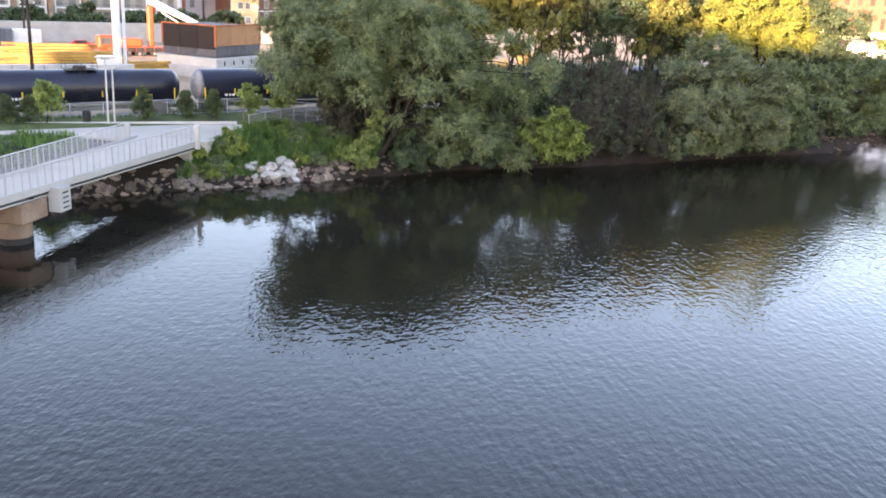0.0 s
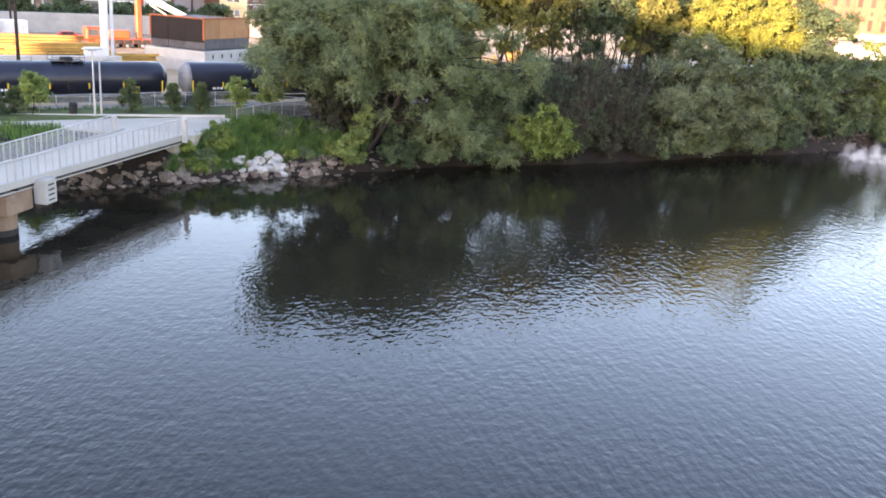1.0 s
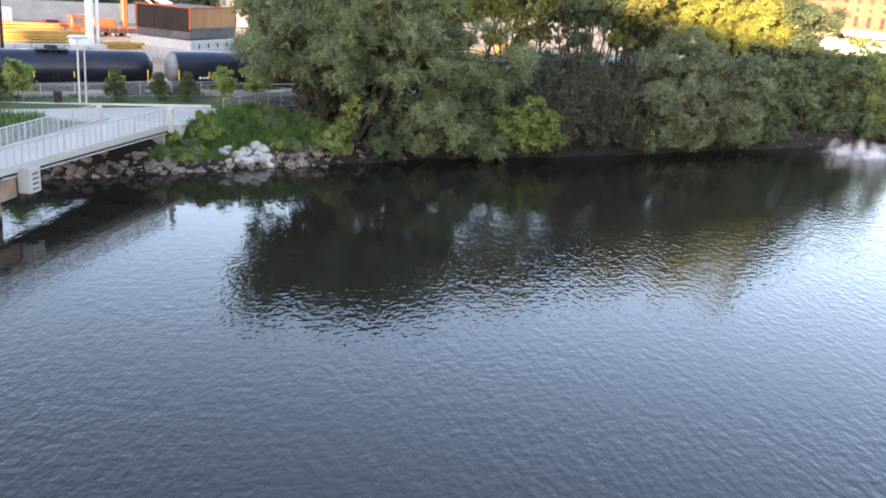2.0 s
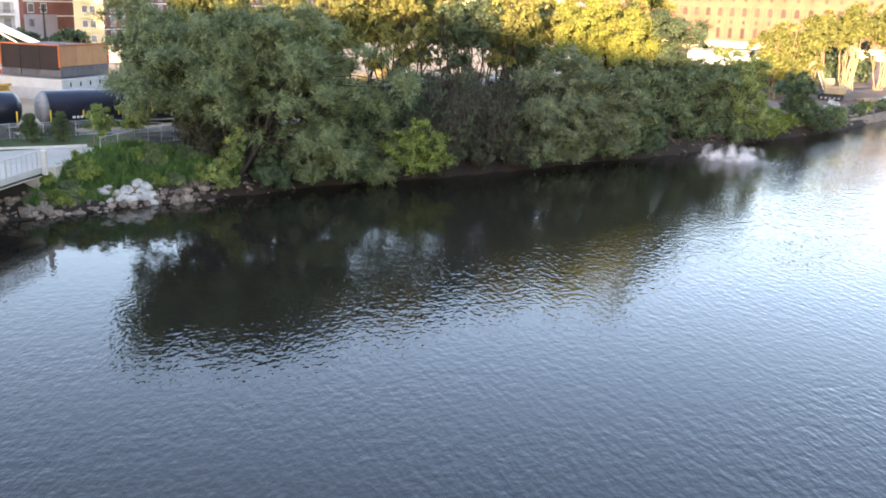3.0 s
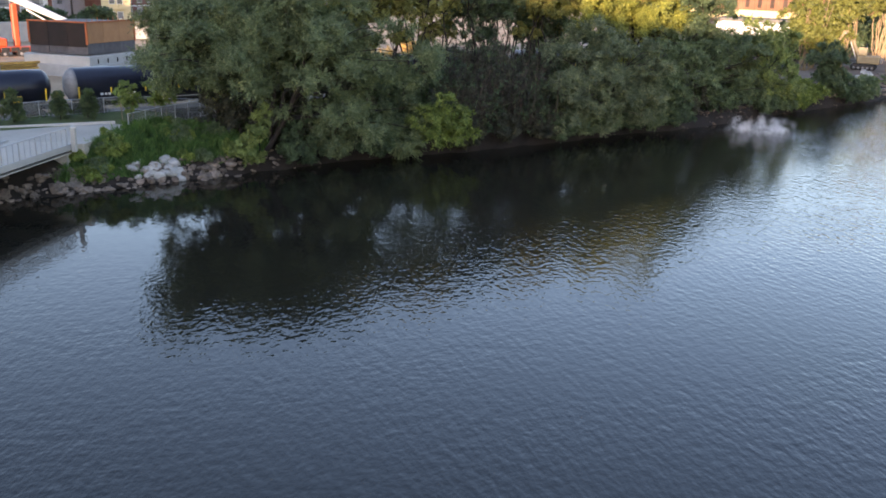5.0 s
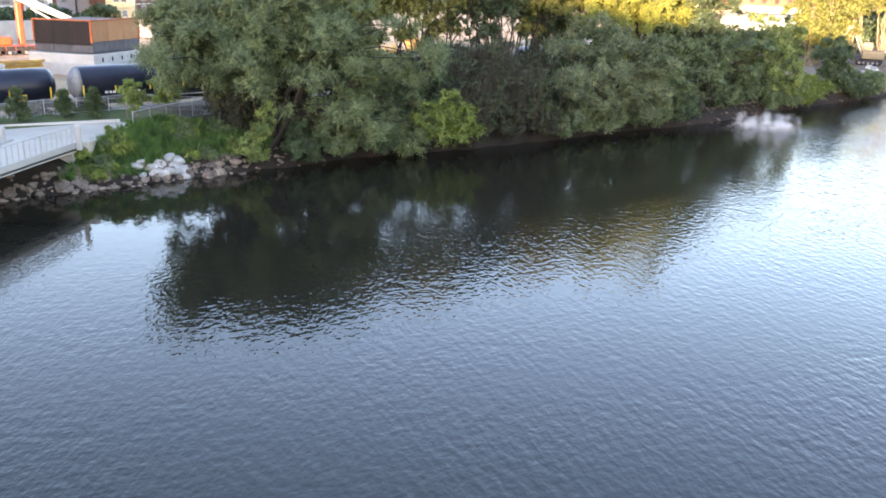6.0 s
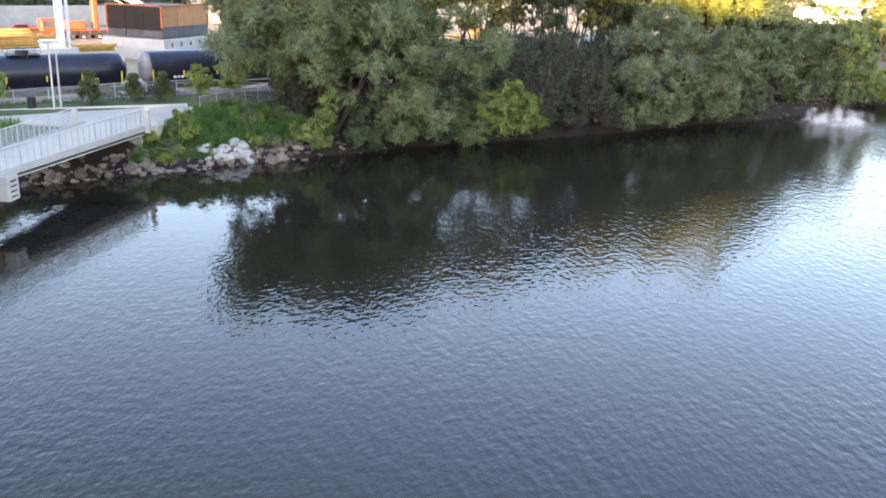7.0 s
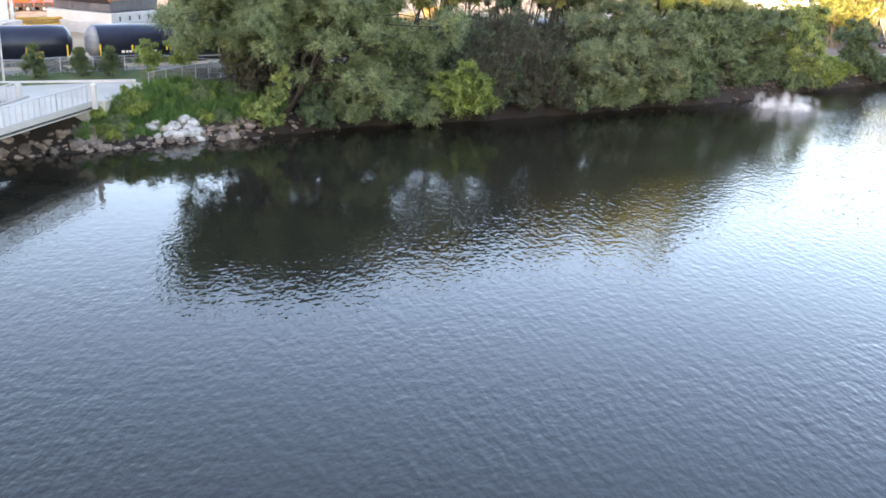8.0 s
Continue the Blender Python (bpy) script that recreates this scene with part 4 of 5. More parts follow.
def tank_car():
    car = holder("tank_car", (0, 84.1, 2.5))
    R, L = 1.5, 17.1
    prof = [(-L / 2, 0.12), (-L / 2 + 0.04, 0.5), (-L / 2 + 0.16, 0.92), (-L / 2 + 0.4, 1.27), (-L / 2 + 0.75, R)]
    prof += [(-L / 2 + 0.78, R)] + [(x, R + (0.02 if i % 2 else 0.0)) for i, x in enumerate(np.linspace(-6.5, 6.5, 8))] + [(-x, r) for x, r in reversed(prof)]
    bm = bmesh.new()
    revolve(bm, prof, 40, Matrix.Translation((0, 0, 2.9)))
    tank = part("tank", bm, TANK_BLACK, car, "glossy black tank barrel", smooth=True)
    # Pale cap on the sunward end only, its glare put into the colour.
    head = [(x - 0.012, r + 0.012) for x, r in prof[:5]]
    part("tank_head", revolve(bmesh.new(), head, 40, Matrix.Translation((0, 0, 2.9))), HEAD_GREY, car, "tank end with sunward glare in its pale grey", smooth=True)
    for x in (-6.2, 6.2):
        bm = slab(x - 0.5, x + 0.5, -1.35, 1.35, 0.95, 1.75, 0.05)
        part("saddle", bm, DARK_STEEL, car)
    part("sill", slab(-8.9, 8.9, -0.35, 0.35, 0.95, 1.3), DARK_STEEL, car)
    # valve housing on top with its platform
    bm = bmesh.new()
    rod(bm, (0, 0, 4.3), (0, 0, 4.75), 0.55, sides=20)
    dome = part("valve_housing", bm, DARK_STEEL, car)
    bm = slab(-1.3, 1.3, -0.95, 0.95, 4.42, 4.47)
    part("platform", bm, DARK_STEEL, car)
    for y in (-0.95, 0.95):
        bm = bmesh.new()
        for z in (4.8, 5.05):
            rod(bm, (-1.3, y, z), (1.3, y, z), 0.02, sides=5)
        for x in (-1.3, 0, 1.3):
            rod(bm, (x, y, 4.45), (x, y, 5.05), 0.02, sides=5)
        part("platform_rail", bm, DARK_STEEL, car)
    for s in (-1, 1):
        bm = bmesh.new()
        for dx in (-0.22, 0.22):
            rod(bm, (dx, s * 1.56, 0.9), (dx, s * 1.56, 2.9), 0.025, sides=5)
            rod(bm, (dx, s * 1.56, 2.9), (dx, s * 1.0, 4.4), 0.025, sides=5)
        for k in range(7):
            rod(bm, (-0.22, s * 1.56, 1.0 + k * 0.3), (0.22, s * 1.56, 1.0 + k * 0.3), 0.02, sides=5)
        part("ladder", bm, DARK_STEEL, car)
        for x in (-7.75, -4.9, -1.7, 1.5, 4.4, 7.75):
            tall = abs(x) > 7
            part("grab_rail", slab(x - 0.06, x + 0.06, s * 1.5 - 0.03, s * 1.5 + 0.03, 1.8 if tall else 2.2, 2.85 if tall else 2.7), YELLOW, car, "yellow grab rail")
        part("placard", slab(5.0, 5.75, s * 1.52 - 0.02, s * 1.52 + 0.02, 1.75, 2.35), YELLOW, car, "yellow square placard")
        # unreadable white lettering
        for k, (x, w) in enumerate(((-5.9, 0.28), (-5.5, 0.2), (-5.2, 0.24), (-4.0, 0.28), (-3.6, 0.22), (-3.28, 0.26), (-2.9, 0.2))):
            part("lettering_bar", slab(x, x + w, s * 1.535 - 0.01, s * 1.535 + 0.01, 2.04, 2.24), WHITE_PAINT, tank)
        part("side_step", slab(-2.2, 2.2, s * 1.2 - 0.06, s * 1.2 + 0.06, 1.0, 1.12), DARK_STEEL, car)
    for tx in (-6.6, 6.6):
        bm = bmesh.new()
        for y in (-1.0, 1.0):
            block(bm, tx - 1.3, tx + 1.3, y - 0.08, y + 0.08, 0.42, 0.75, 0.03)
        block(bm, tx - 0.25, tx + 0.25, -1.0, 1.0, 0.45, 0.95)
        truck = part("truck", bm, DARK_STEEL, car)
        for wx in (tx - 0.9, tx + 0.9):
            bm = bmesh.new()
            for y in (-0.75, 0.75):
                rod(bm, (wx, y - 0.06, 0.46), (wx, y + 0.06, 0.46), 0.46, sides=24)
            rod(bm, (wx, -0.75, 0.46), (wx, 0.75, 0.46), 0.08)
            part("wheelset", bm, DARK_STEEL, truck)
    for s in (-1, 1):
        part("coupler", slab(min(s * 8.9, s * 9.12), max(s * 8.9, s * 9.12), -0.16, 0.16, 0.75, 1.05), DARK_STEEL, car)
        part("end_platform", slab(min(s * 8.1, s * 8.85), max(s * 8.1, s * 8.85), -1.4, 1.4, 1.18, 1.26), DARK_STEEL, car)
    return tagged(car, "black railway tank car with yellow grab rails", "tank car", "freight train")


first = tank_car()
first.location.x = 15.7
for k in (-2, -1, 1, 2, 3, 4, 5, 6):
    copy_thing(first, pose(15.7 + k * 18.3, 84.1, 2.5))

# ---- spray on the water ----


def water_spray():
    """A floating aerator: many thin jets that rise, break up and drift, and foam on the water round them."""
    rng = np.random.default_rng(9)
    ob = holder("aerator", (90.0, 53.6, 0.0), -28)
    bm = bmesh.new()
    rod(bm, (0, 0, -0.3), (0, 0, 0.2), 0.5, 0.4, 16)
    part("float", bm, WHITE_STEEL, ob)
    n = 40000
    jets = [(rng.uniform(-3.4, 2.0), rng.normal() * 1.2, rng.uniform(0.3, 1.0) * (2.3 if k % 3 == 0 else 1.3), rng.normal() * 0.4, rng.normal() * 0.25) for k in range(60)]
    pick = rng.integers(0, len(jets), n)
    jx, jy, jh, lx, ly = (np.array([j[q] for j in jets])[pick] for q in range(5))
    u = rng.uniform(0, 1, n)
    h = jh * np.exp(-(np.abs(jx + 0.8) / 4.2) ** 2) * 4 * u * (1 - u) * rng.uniform(0.75, 1.1, n) + 0.02
    c = np.stack([jx + lx * u * 2 + rng.normal(size=n) * (0.08 + 0.25 * u), jy + ly * u * 2 + rng.normal(size=n) * (0.08 + 0.2 * u), h], 1)
    foam = rng.uniform(size=n) < 0.3
    k = foam.sum()
    c[foam] = np.stack([rng.normal(size=k) * 2.4 + 0.6, rng.normal(size=k) * 2.0 - 0.8, rng.uniform(0.01, 0.04, k)], 1)
    flat_ = np.where(foam, 0.12, 1.0)[:, None] * np.array([0, 0, 1]) + np.array([1, 1, 0])
    d, v = rng.normal(size=(n, 3)) * 0.017 * flat_, rng.normal(size=(n, 3)) * 0.017 * flat_
    attach("spray", arrays("spray", np.stack([c - d, c + v, c + d], 1).reshape(-1, 3), np.arange(3 * n).reshape(-1, 3)), SPRAY, ob, "white spray of droplets")
    return tagged(ob, "floating aerator throwing low white spray on the river", "fountain")


water_spray()

# ---- building site ----


def wall_box(ob, name, x0, x1, y0, y1, z0, z1, mat, label="", bevel=0.0):
    return part(name, slab(x0, x1, y0, y1, z0, z1, bevel), mat, ob, label)


SLATE_PANEL = surface("slate_panel", (0.075, 0.072, 0.078), (0.13, 0.125, 0.13), 0.8, 0.8, bump=0.1, vary=0.15)


def site_tower():
    """Square panelled form on a pale base: dark side, tan side, orange corner posts."""
    ob = holder("form_tower", (36.4, 110.0, 2.9), 33)
    a, b = 9.0, 8.2
    wall_box(ob, "base", -0.6, a + 0.6, -0.6, b + 0.6, 0.0, 2.6, PALE_CONCRETE, "pale concrete base", 0.05)
    wall_box(ob, "base_ledge", -0.9, a + 0.9, -0.9, b + 0.9, 0.0, 1.5, CONCRETE, "grey concrete ledge", 0.05)
    wall_box(ob, "core", 0.1, a - 0.1, 0.1, b - 0.1, 2.7, 6.3, SLATE_PANEL)
    for k in range(3):
        w = a / 3
        wall_box(ob, "tan_panel", k * w + 0.02, (k + 1) * w - 0.02, 0.0, 0.09, 4.0, 6.35, TAN_PANEL, "tan upper panel")
        wall_box(ob, "grey_panel", k * w + 0.02, (k + 1) * w - 0.02, -0.03, 0.09, 2.75, 3.96, SLATE_PANEL, "slate grey lower panel")
        w = b / 3
        wall_box(ob, "maroon_panel", 0.0, 0.09, k * w + 0.02, (k + 1) * w - 0.02, 3.6, 6.35, MAROON_PANEL, "dark maroon upper panel")
        if k != 1:
            wall_box(ob, "grey_panel", -0.03, 0.09, k * w + 0.02, (k + 1) * w - 0.02, 2.75, 3.56, SLATE_PANEL, "slate grey lower panel")
    for x, y in ((-0.08, -0.08), (a - 0.1, -0.08), (-0.08, b - 0.1)):
        wall_box(ob, "corner_post", x, x + 0.22, y, y + 0.22, 3.9, 6.5, ORANGE, "orange corner post")
    wall_box(ob, "top_rail", -0.1, a + 0.1, -0.1, 0.1, 6.36, 6.52, ORANGE, "orange top rail")
    wall_box(ob, "top_rail", -0.1, 0.1, 0.12, b + 0.1, 6.36, 6.52, ORANGE, "orange top rail")
    for k in range(9):
        x = 0.5 + k * 0.98
        part("rebar", bar((x, 0.3, 6.3), (x + 0.05, 0.3, 6.75 + 0.1 * (k % 3)), 0.04, sides=5), ORANGE, ob)
    for k in range(5):
        wall_box(ob, "bracket", 0.8 + k * 1.8, 0.9 + k * 1.8, -0.72, -0.61, 1.7, 2.2, DARK_STEEL)
    return tagged(ob, "square panelled formwork tower, tan and maroon, on a pale base", "formwork tower")


site_tower()


RED_ORANGE = surface("red_orange_paint", (0.36, 0.055, 0.018), (0.48, 0.085, 0.028), 0.8, 0.5, bump=0.05)
BOOM = surface("yellow_orange_paint", (0.38, 0.165, 0.03), (0.48, 0.22, 0.045), 0.8, 0.5, bump=0.05)


def pump_truck():
    """Concrete pump: red-orange truck, upright boom root, box-section boom rising out of view, pale folded pipe arm."""
    ob = holder("concrete_pump", (37.4, 140.0, 3.0))
    wall_box(ob, "chassis", -7.4, 1.5, -1.3, 1.3, 0.8, 1.5, RED_ORANGE, "red-orange truck chassis", 0.1)
    cab = wall_box(ob, "cab", -8.6, -6.4, -1.25, 1.25, 0.9, 3.1, RED_ORANGE, "red-orange driver's cab", 0.18)
    wall_box(cab, "cab_window", -8.3, -6.9, -1.29, -1.23, 1.9, 2.8, GLASS_DARK)
    wall_box(ob, "hopper", -5.6, -2.4, -1.2, 1.2, 1.5, 2.7, RED_ORANGE, "red-orange pump housing", 0.2)
    for k in range(5):
        wall_box(ob, "side_locker", -6.0 + k * 1.3, -4.9 + k * 1.3, -1.42, -1.31, 0.85, 1.45, DARK_STEEL, "", 0.03)
    for k in range(4):
        for y in (-1.2, 1.2):
            wheel = part("wheel", bar((-7.4 + k * 2.2, y - 0.25, 0.55), (-7.4 + k * 2.2, y + 0.25, 0.55), 0.55, sides=18), DARK_STEEL, ob)
            part("hub", bar((-7.4 + k * 2.2, y - 0.28, 0.55), (-7.4 + k * 2.2, y + 0.28, 0.55), 0.22, sides=12), GREY_PANEL, wheel)
    wall_box(ob, "boom_root", -1.3, -0.5, -0.5, 0.5, 1.5, 7.4, RED_ORANGE, "red-orange upright boom root", 0.15)
    for name, a, b, r0, r1, mat, label in (("boom", (-0.5, 0, 8.2), (-3.9, 0, 20.0), 0.78, 0.58, BOOM, "yellow-orange box boom"), 
                                           ("boom_link", (-0.3, 0.6, 6.4), (-0.1, 0.6, 11.8), 0.42, 0.34, RED_ORANGE, "red-orange folded boom link"), ("pipe_arm", (-1.5, -1.6, 8.3), (5.6, -1.6, 5.0), 0.55, 0.40, WHITE_PAINT, "white folded pipe arm"),
                                           ("arm_stay", (0.4, -1.6, 6.6), (3.0, -1.6, 5.0), 0.12, 0.1, WHITE_PAINT, "")):
        part(name, bar(a, b, r0, r1, 4 if "boom" in name else 10), mat, ob, label)
    for p in ((-0.5, 0, 8.2), (-3.6, 0, 20.0)):
        part("knuckle", bar((p[0], -0.7, p[2]), (p[0], 0.7, p[2]), 0.6, sides=14), RED_ORANGE, ob)
    for k in range(6):
        a = Vector((-0.5, -0.75, 8.2)).lerp(Vector((-3.6, -0.6, 20.0)), k / 6)
        part("delivery_pipe", bar(a, Vector((-0.5, -0.75, 8.2)).lerp(Vector((-3.6, -0.6, 20.0)), (k + 0.95) / 6), 0.11, sides=8), DARK_STEEL, ob)
    return tagged(ob, "red-orange concrete pump truck with its yellow boom raised", "concrete pump")


pump_truck()
col = holder("concrete_columns", (24.8, 110.0, 2.9))
part("column", bar((0, 0, 0), (0, 0, 10.0), 0.45, sides=18), WHITE_PAINT, col, "tall white tube column", smooth=False)
part("column", bar((0.95, 0.4, 0), (0.95, 0.4, 10.3), 0.18, sides=14), WHITE_PAINT, col, "thin white tube")
part("footing", slab(-0.9, 1.6, -0.7, 0.9, 0, 0.5, 0.05), PALE_CONCRETE, col)
tagged(col, "pair of tall white tubular columns on the site", "columns")


def timber_stack(x, y, z, length, rows, high, mat, rz, label):
    ob = holder("timber_stack", (x, y, z), rz)
    rng = np.random.default_rng(int(x * 10))
    for r in range(rows):
        top = high - int(rng.integers(0, 1 + high // 3))
        for h in range(top):
            e, short = rng.normal() * 0.5, rng.uniform(0.72, 1.0)
            b = wall_box(ob, "beam", -length / 2 * short, length / 2 * short, -0.17, 0.17, 0.0, 0.27, mat)
            b.matrix_basis = pose(e, r * 0.42 + 0.2 + rng.normal() * 0.05, h * 0.34 + 0.1, rng.normal() * 1.5, rng.normal() * 0.5 * (h == top - 1), rng.normal() * 0.9)
    for k in (-0.3, 0.3):
        wall_box(ob, "bearer", length * k - 0.1, length * k + 0.1, -0.1, rows * 0.42, 0, 0.095, BARK)
    return tagged(ob, label, "timber stack", "timber stacks")


ORANGE_TIMBER = surface("orange_timber", (0.34, 0.13, 0.04), (0.50, 0.21, 0.06), 0.9, 0.8, bump=0.2, fine=8, vary=0.25)
STACKS = ((21, 116, 12, 5, 8, TIMBER, 3, "long stack of yellow timber beams"), (19, 119, 11, 4, 11, ORANGE_TIMBER, -2, "long stack of orange-stained timber beams"), (29.5, 114.5, 8, 3, 5, TIMBER, 10, "low stack of yellow timber beams"),
          (14, 122, 9, 4, 4, ORANGE, -4, "stack of rust-orange steel beams"), (24, 124, 7, 3, 3, ORANGE, 6, "small stack of rust-orange steel beams"), (52, 113, 9, 5, 4, TIMBER, 8, "stack of weathered yellow timber beams"),
          (60, 117, 10, 5, 6, TIMBER, -6, "tall stack of yellow timber beams"), (9, 115, 6, 3, 2, TIMBER, -9, "low stack of yellow timber beams"), (47, 119, 6, 4, 3, TIMBER, 30, "stack of weathered yellow timber beams"),
          (31.5, 118, 6, 3, 2, TIMBER, 40, "low stack of yellow timber beams"),
          (11, 126, 10, 4, 4, TIMBER, 5, "long stack of yellow timber beams"), (17.5, 130, 9, 4, 5, TIMBER, -7, "tall stack of yellow timber beams"), (26, 131, 8, 4, 4, TIMBER, 10, "long stack of yellow timber beams"),
          # Stacks at x 76 to 91 are added: sunlit faces brighten the tree gap.
          (4, 121, 8, 4, 3, TIMBER, -12, "long stack of yellow timber beams"), (82, 112, 10, 4, 7, TIMBER, 58, "tall stack of yellow timber beams"), (91, 118, 10, 4, 8, TIMBER, 64, "tall stack of yellow timber beams"), (76, 107, 8, 4, 6, TIMBER, 52, "tall stack of timber beams added behind the trees"), (22, 137, 7, 3, 4, ORANGE, 12, "stack of rust-orange steel beams"))
for x, y, length, rows, high, mat, rz, label in STACKS:
    timber_stack(x, y, 2.95, length, rows, high, mat, rz, label)
for i, (x, y, w, h, mat, label) in enumerate(((26.5, 108.5, 3.4, 0.9, PALE_CONCRETE, "pale concrete slab stack"), (15.5, 101.5, 18.0, 2.75, PALE_CONCRETE, "row of upright pale concrete panels"), (23.4, 108.0, 2.6, 3.1, WHITE_PAINT, "stack of white boards"),
                                             (47, 107, 6.0, 1.8, PALE_CONCRETE, "pale concrete retaining block"))):
    ob = holder("concrete_block", (x, y, 2.9))
    n = max(1, int(w / 1.5))
    for k in range(n):
        wall_box(ob, "block", -w / 2 + k * w / n + 0.02, -w / 2 + (k + 1) * w / n - 0.02, -0.4, 0.4, 0, h, mat, "", 0.04)
    tagged(ob, label, "concrete block", "site blocks")


HEAP_SOIL = surface("tan_spoil", (0.15, 0.115, 0.055), (0.32, 0.24, 0.12), 0.5, 0.95, bump=0.5, fine=5)


def spoil_heap(x, y, rx, ry, h, seed, label):
    """Loose heap of soil with a broken outline."""
    bm = bmesh.new()
    bmesh.ops.create_icosphere(bm, subdivisions=4, radius=1.0)
    for v in bm.verts:
        n = 1 + 0.4 * noise.noise(v.co * 1.7 + Vector((seed, 0, 0))) + 0.2 * noise.noise(v.co * 4.5)
        v.co = Vector((v.co.x * rx * n, v.co.y * ry * n, max(-0.2, v.co.z * h * n)))
    ob = holder("spoil_heap", (x, y, 3.0))
    part("soil", bm, HEAP_SOIL, ob, smooth=True)
    return tagged(ob, label, "spoil heap", "spoil heaps")


spoil_heap(17.6, 108.5, 5.2, 2.0, 1.3, 1.0, "low tan heap of soil beside the timber")
spoil_heap(46.5, 113.0, 3.2, 2.2, 2.6, 3.0, "sunlit heap of soil and debris by the formwork")


def car(x, y, paint, label, rz=0):
    ob = holder("parked_car", (x, y, 3.1), rz)
    bm = bmesh.new()
    side = [(-2.2, 0.35), (-2.25, 0.8), (-1.5, 0.95), (-0.9, 1.45), (0.7, 1.48), (1.5, 1.0), (2.15, 0.9), (2.25, 0.4)]
    f = bm.faces.new([bm.verts.new((px, -0.85, pz)) for px, pz in side])
    for v in (g for g in bmesh.ops.extrude_face_region(bm, geom=[f])["geom"] if isinstance(g, bmesh.types.BMVert)):
        v.co.y = 0.85
    part("body", bm, paint, ob)
    for s in (-1, 1):
        part("side_window", slab(-0.85, 0.85, s * 0.87 - 0.02, s * 0.87 + 0.02, 1.0, 1.38), GLASS_DARK, ob)
        for wx in (-1.4, 1.4):
            part("wheel", bar((wx, s * 0.78, 0.32), (wx, s * 0.92, 0.32), 0.32, sides=16), DARK_STEEL, ob)
    return tagged(ob, label, "car", "parked cars")


RED_PAINT = surface("red_car_paint", (0.40, 0.04, 0.03), (0.5, 0.06, 0.04), 0.8, 0.3, bump=0.0)
for x, y, mat, label in ((28.5, 151, RED_PAINT, "red parked car"), (33.5, 152, GREY_PANEL, "grey parked car")):
    car(x, y, mat, label + " behind the site")


def container(x, y, length, height, mat, rz, label):
    """Ribbed steel box with doors at one end."""
    ob = holder("site_container", (x, y, 3.0), rz)
    wall_box(ob, "box", -length / 2, length / 2, -1.2, 1.2, 0.15, height, mat, "", 0.05)
    for k in range(int(length / 0.6)):
        wall_box(ob, "rib", -length / 2 + 0.2 + k * 0.6, -length / 2 + 0.45 + k * 0.6, -1.26, -1.2, 0.3, height - 0.15, mat)
    for s in (-1, 1):
        wall_box(ob, "door", -length / 2 - 0.05, -length / 2, min(s * 0.03, s * 1.12), max(s * 0.03, s * 1.12), 0.25, height - 0.1, mat)
    for dx in (-0.4, 0.4):
        wall_box(ob, "skid", length * dx - 0.15, length * dx + 0.15, -1.2, 1.2, 0, 0.15, DARK_STEEL)
    return tagged(ob, label, "container", "site containers")


BLUE_GREY = surface("blue_grey_paint", (0.07, 0.085, 0.10), (0.13, 0.15, 0.17), 0.5, 0.6, bump=0.05)
for x, y, length, height, mat, rz, label in ((14.6, 151, 8.6, 3.2, BLUE_GREY, 0, "blue-grey steel container behind the site"), (21.0, 152, 4.0, 3.0, WHITE_PAINT, 2, "white site cabin behind the timber"),
                                             (6.0, 150, 6.0, 2.9, GREY_PANEL, -3, "grey steel container behind the site")):
    container(x, y, length, height, mat, rz, label)
for i in range(9):
    x = 10.0 + i * 2.3
    ob = holder("road_barrier", (x, 146.5 + 0.3 * (i % 3), 3.0), 4 * (i % 3) - 4)
    bm = bmesh.new()
    f = bm.faces.new([bm.verts.new((-1.05, py, pz)) for py, pz in ((-0.3, 0), (0.3, 0), (0.2, 0.25), (0.1, 0.85), (-0.1, 0.85), (-0.2, 0.25))])
    for v in (g for g in bmesh.ops.extrude_face_region(bm, geom=[f])["geom"] if isinstance(g, bmesh.types.BMVert)):
        v.co.x = 1.05
    red = i % 3 == 1
    part("body", bm, RED_PAINT if red else WHITE_PAINT, ob)
    for dx in (-0.6, 0.6):
        wall_box(ob, "foot", dx - 0.2, dx + 0.2, -0.36, 0.36, 0.0, 0.06, DARK_STEEL)
    tagged(ob, "red plastic road barrier" if red else "white plastic road barrier", "barrier", "road barriers")
rw = part("retaining_wall", slab(-60, 66, 166, 167, 2.8, 6.4), CONCRETE, None)
tagged(rw, "long pale grey concrete retaining wall behind the site", "wall", kind="structure")


def utility_pole(x, y, h, label):
    ob = holder("utility_pole", (x, y, 2.9))
    part("pole", bar((0, 0, 0), (0, 0, h), 0.2, 0.13, 10), BARK, ob)
    part("crossarm", slab(-0.7, 0.7, -0.07, 0.07, h - 0.9, h - 0.76), BARK, ob)
    for x_ in (-0.6, 0.0, 0.6):
        part("insulator", bar((x_, 0, h - 0.72), (x_, 0, h - 0.5), 0.06, sides=8), WHITE_PAINT, ob)
    return tagged(ob, label, "utility pole", "utility poles")


utility_pole(13.9, 98.0, 9.6, "weathered brown wooden utility pole")
utility_pole(56.0, 176.0, 10.0, "weathered brown wooden utility pole")
utility_pole(22.0, 160.0, 8.0, "short brown wooden utility pole")

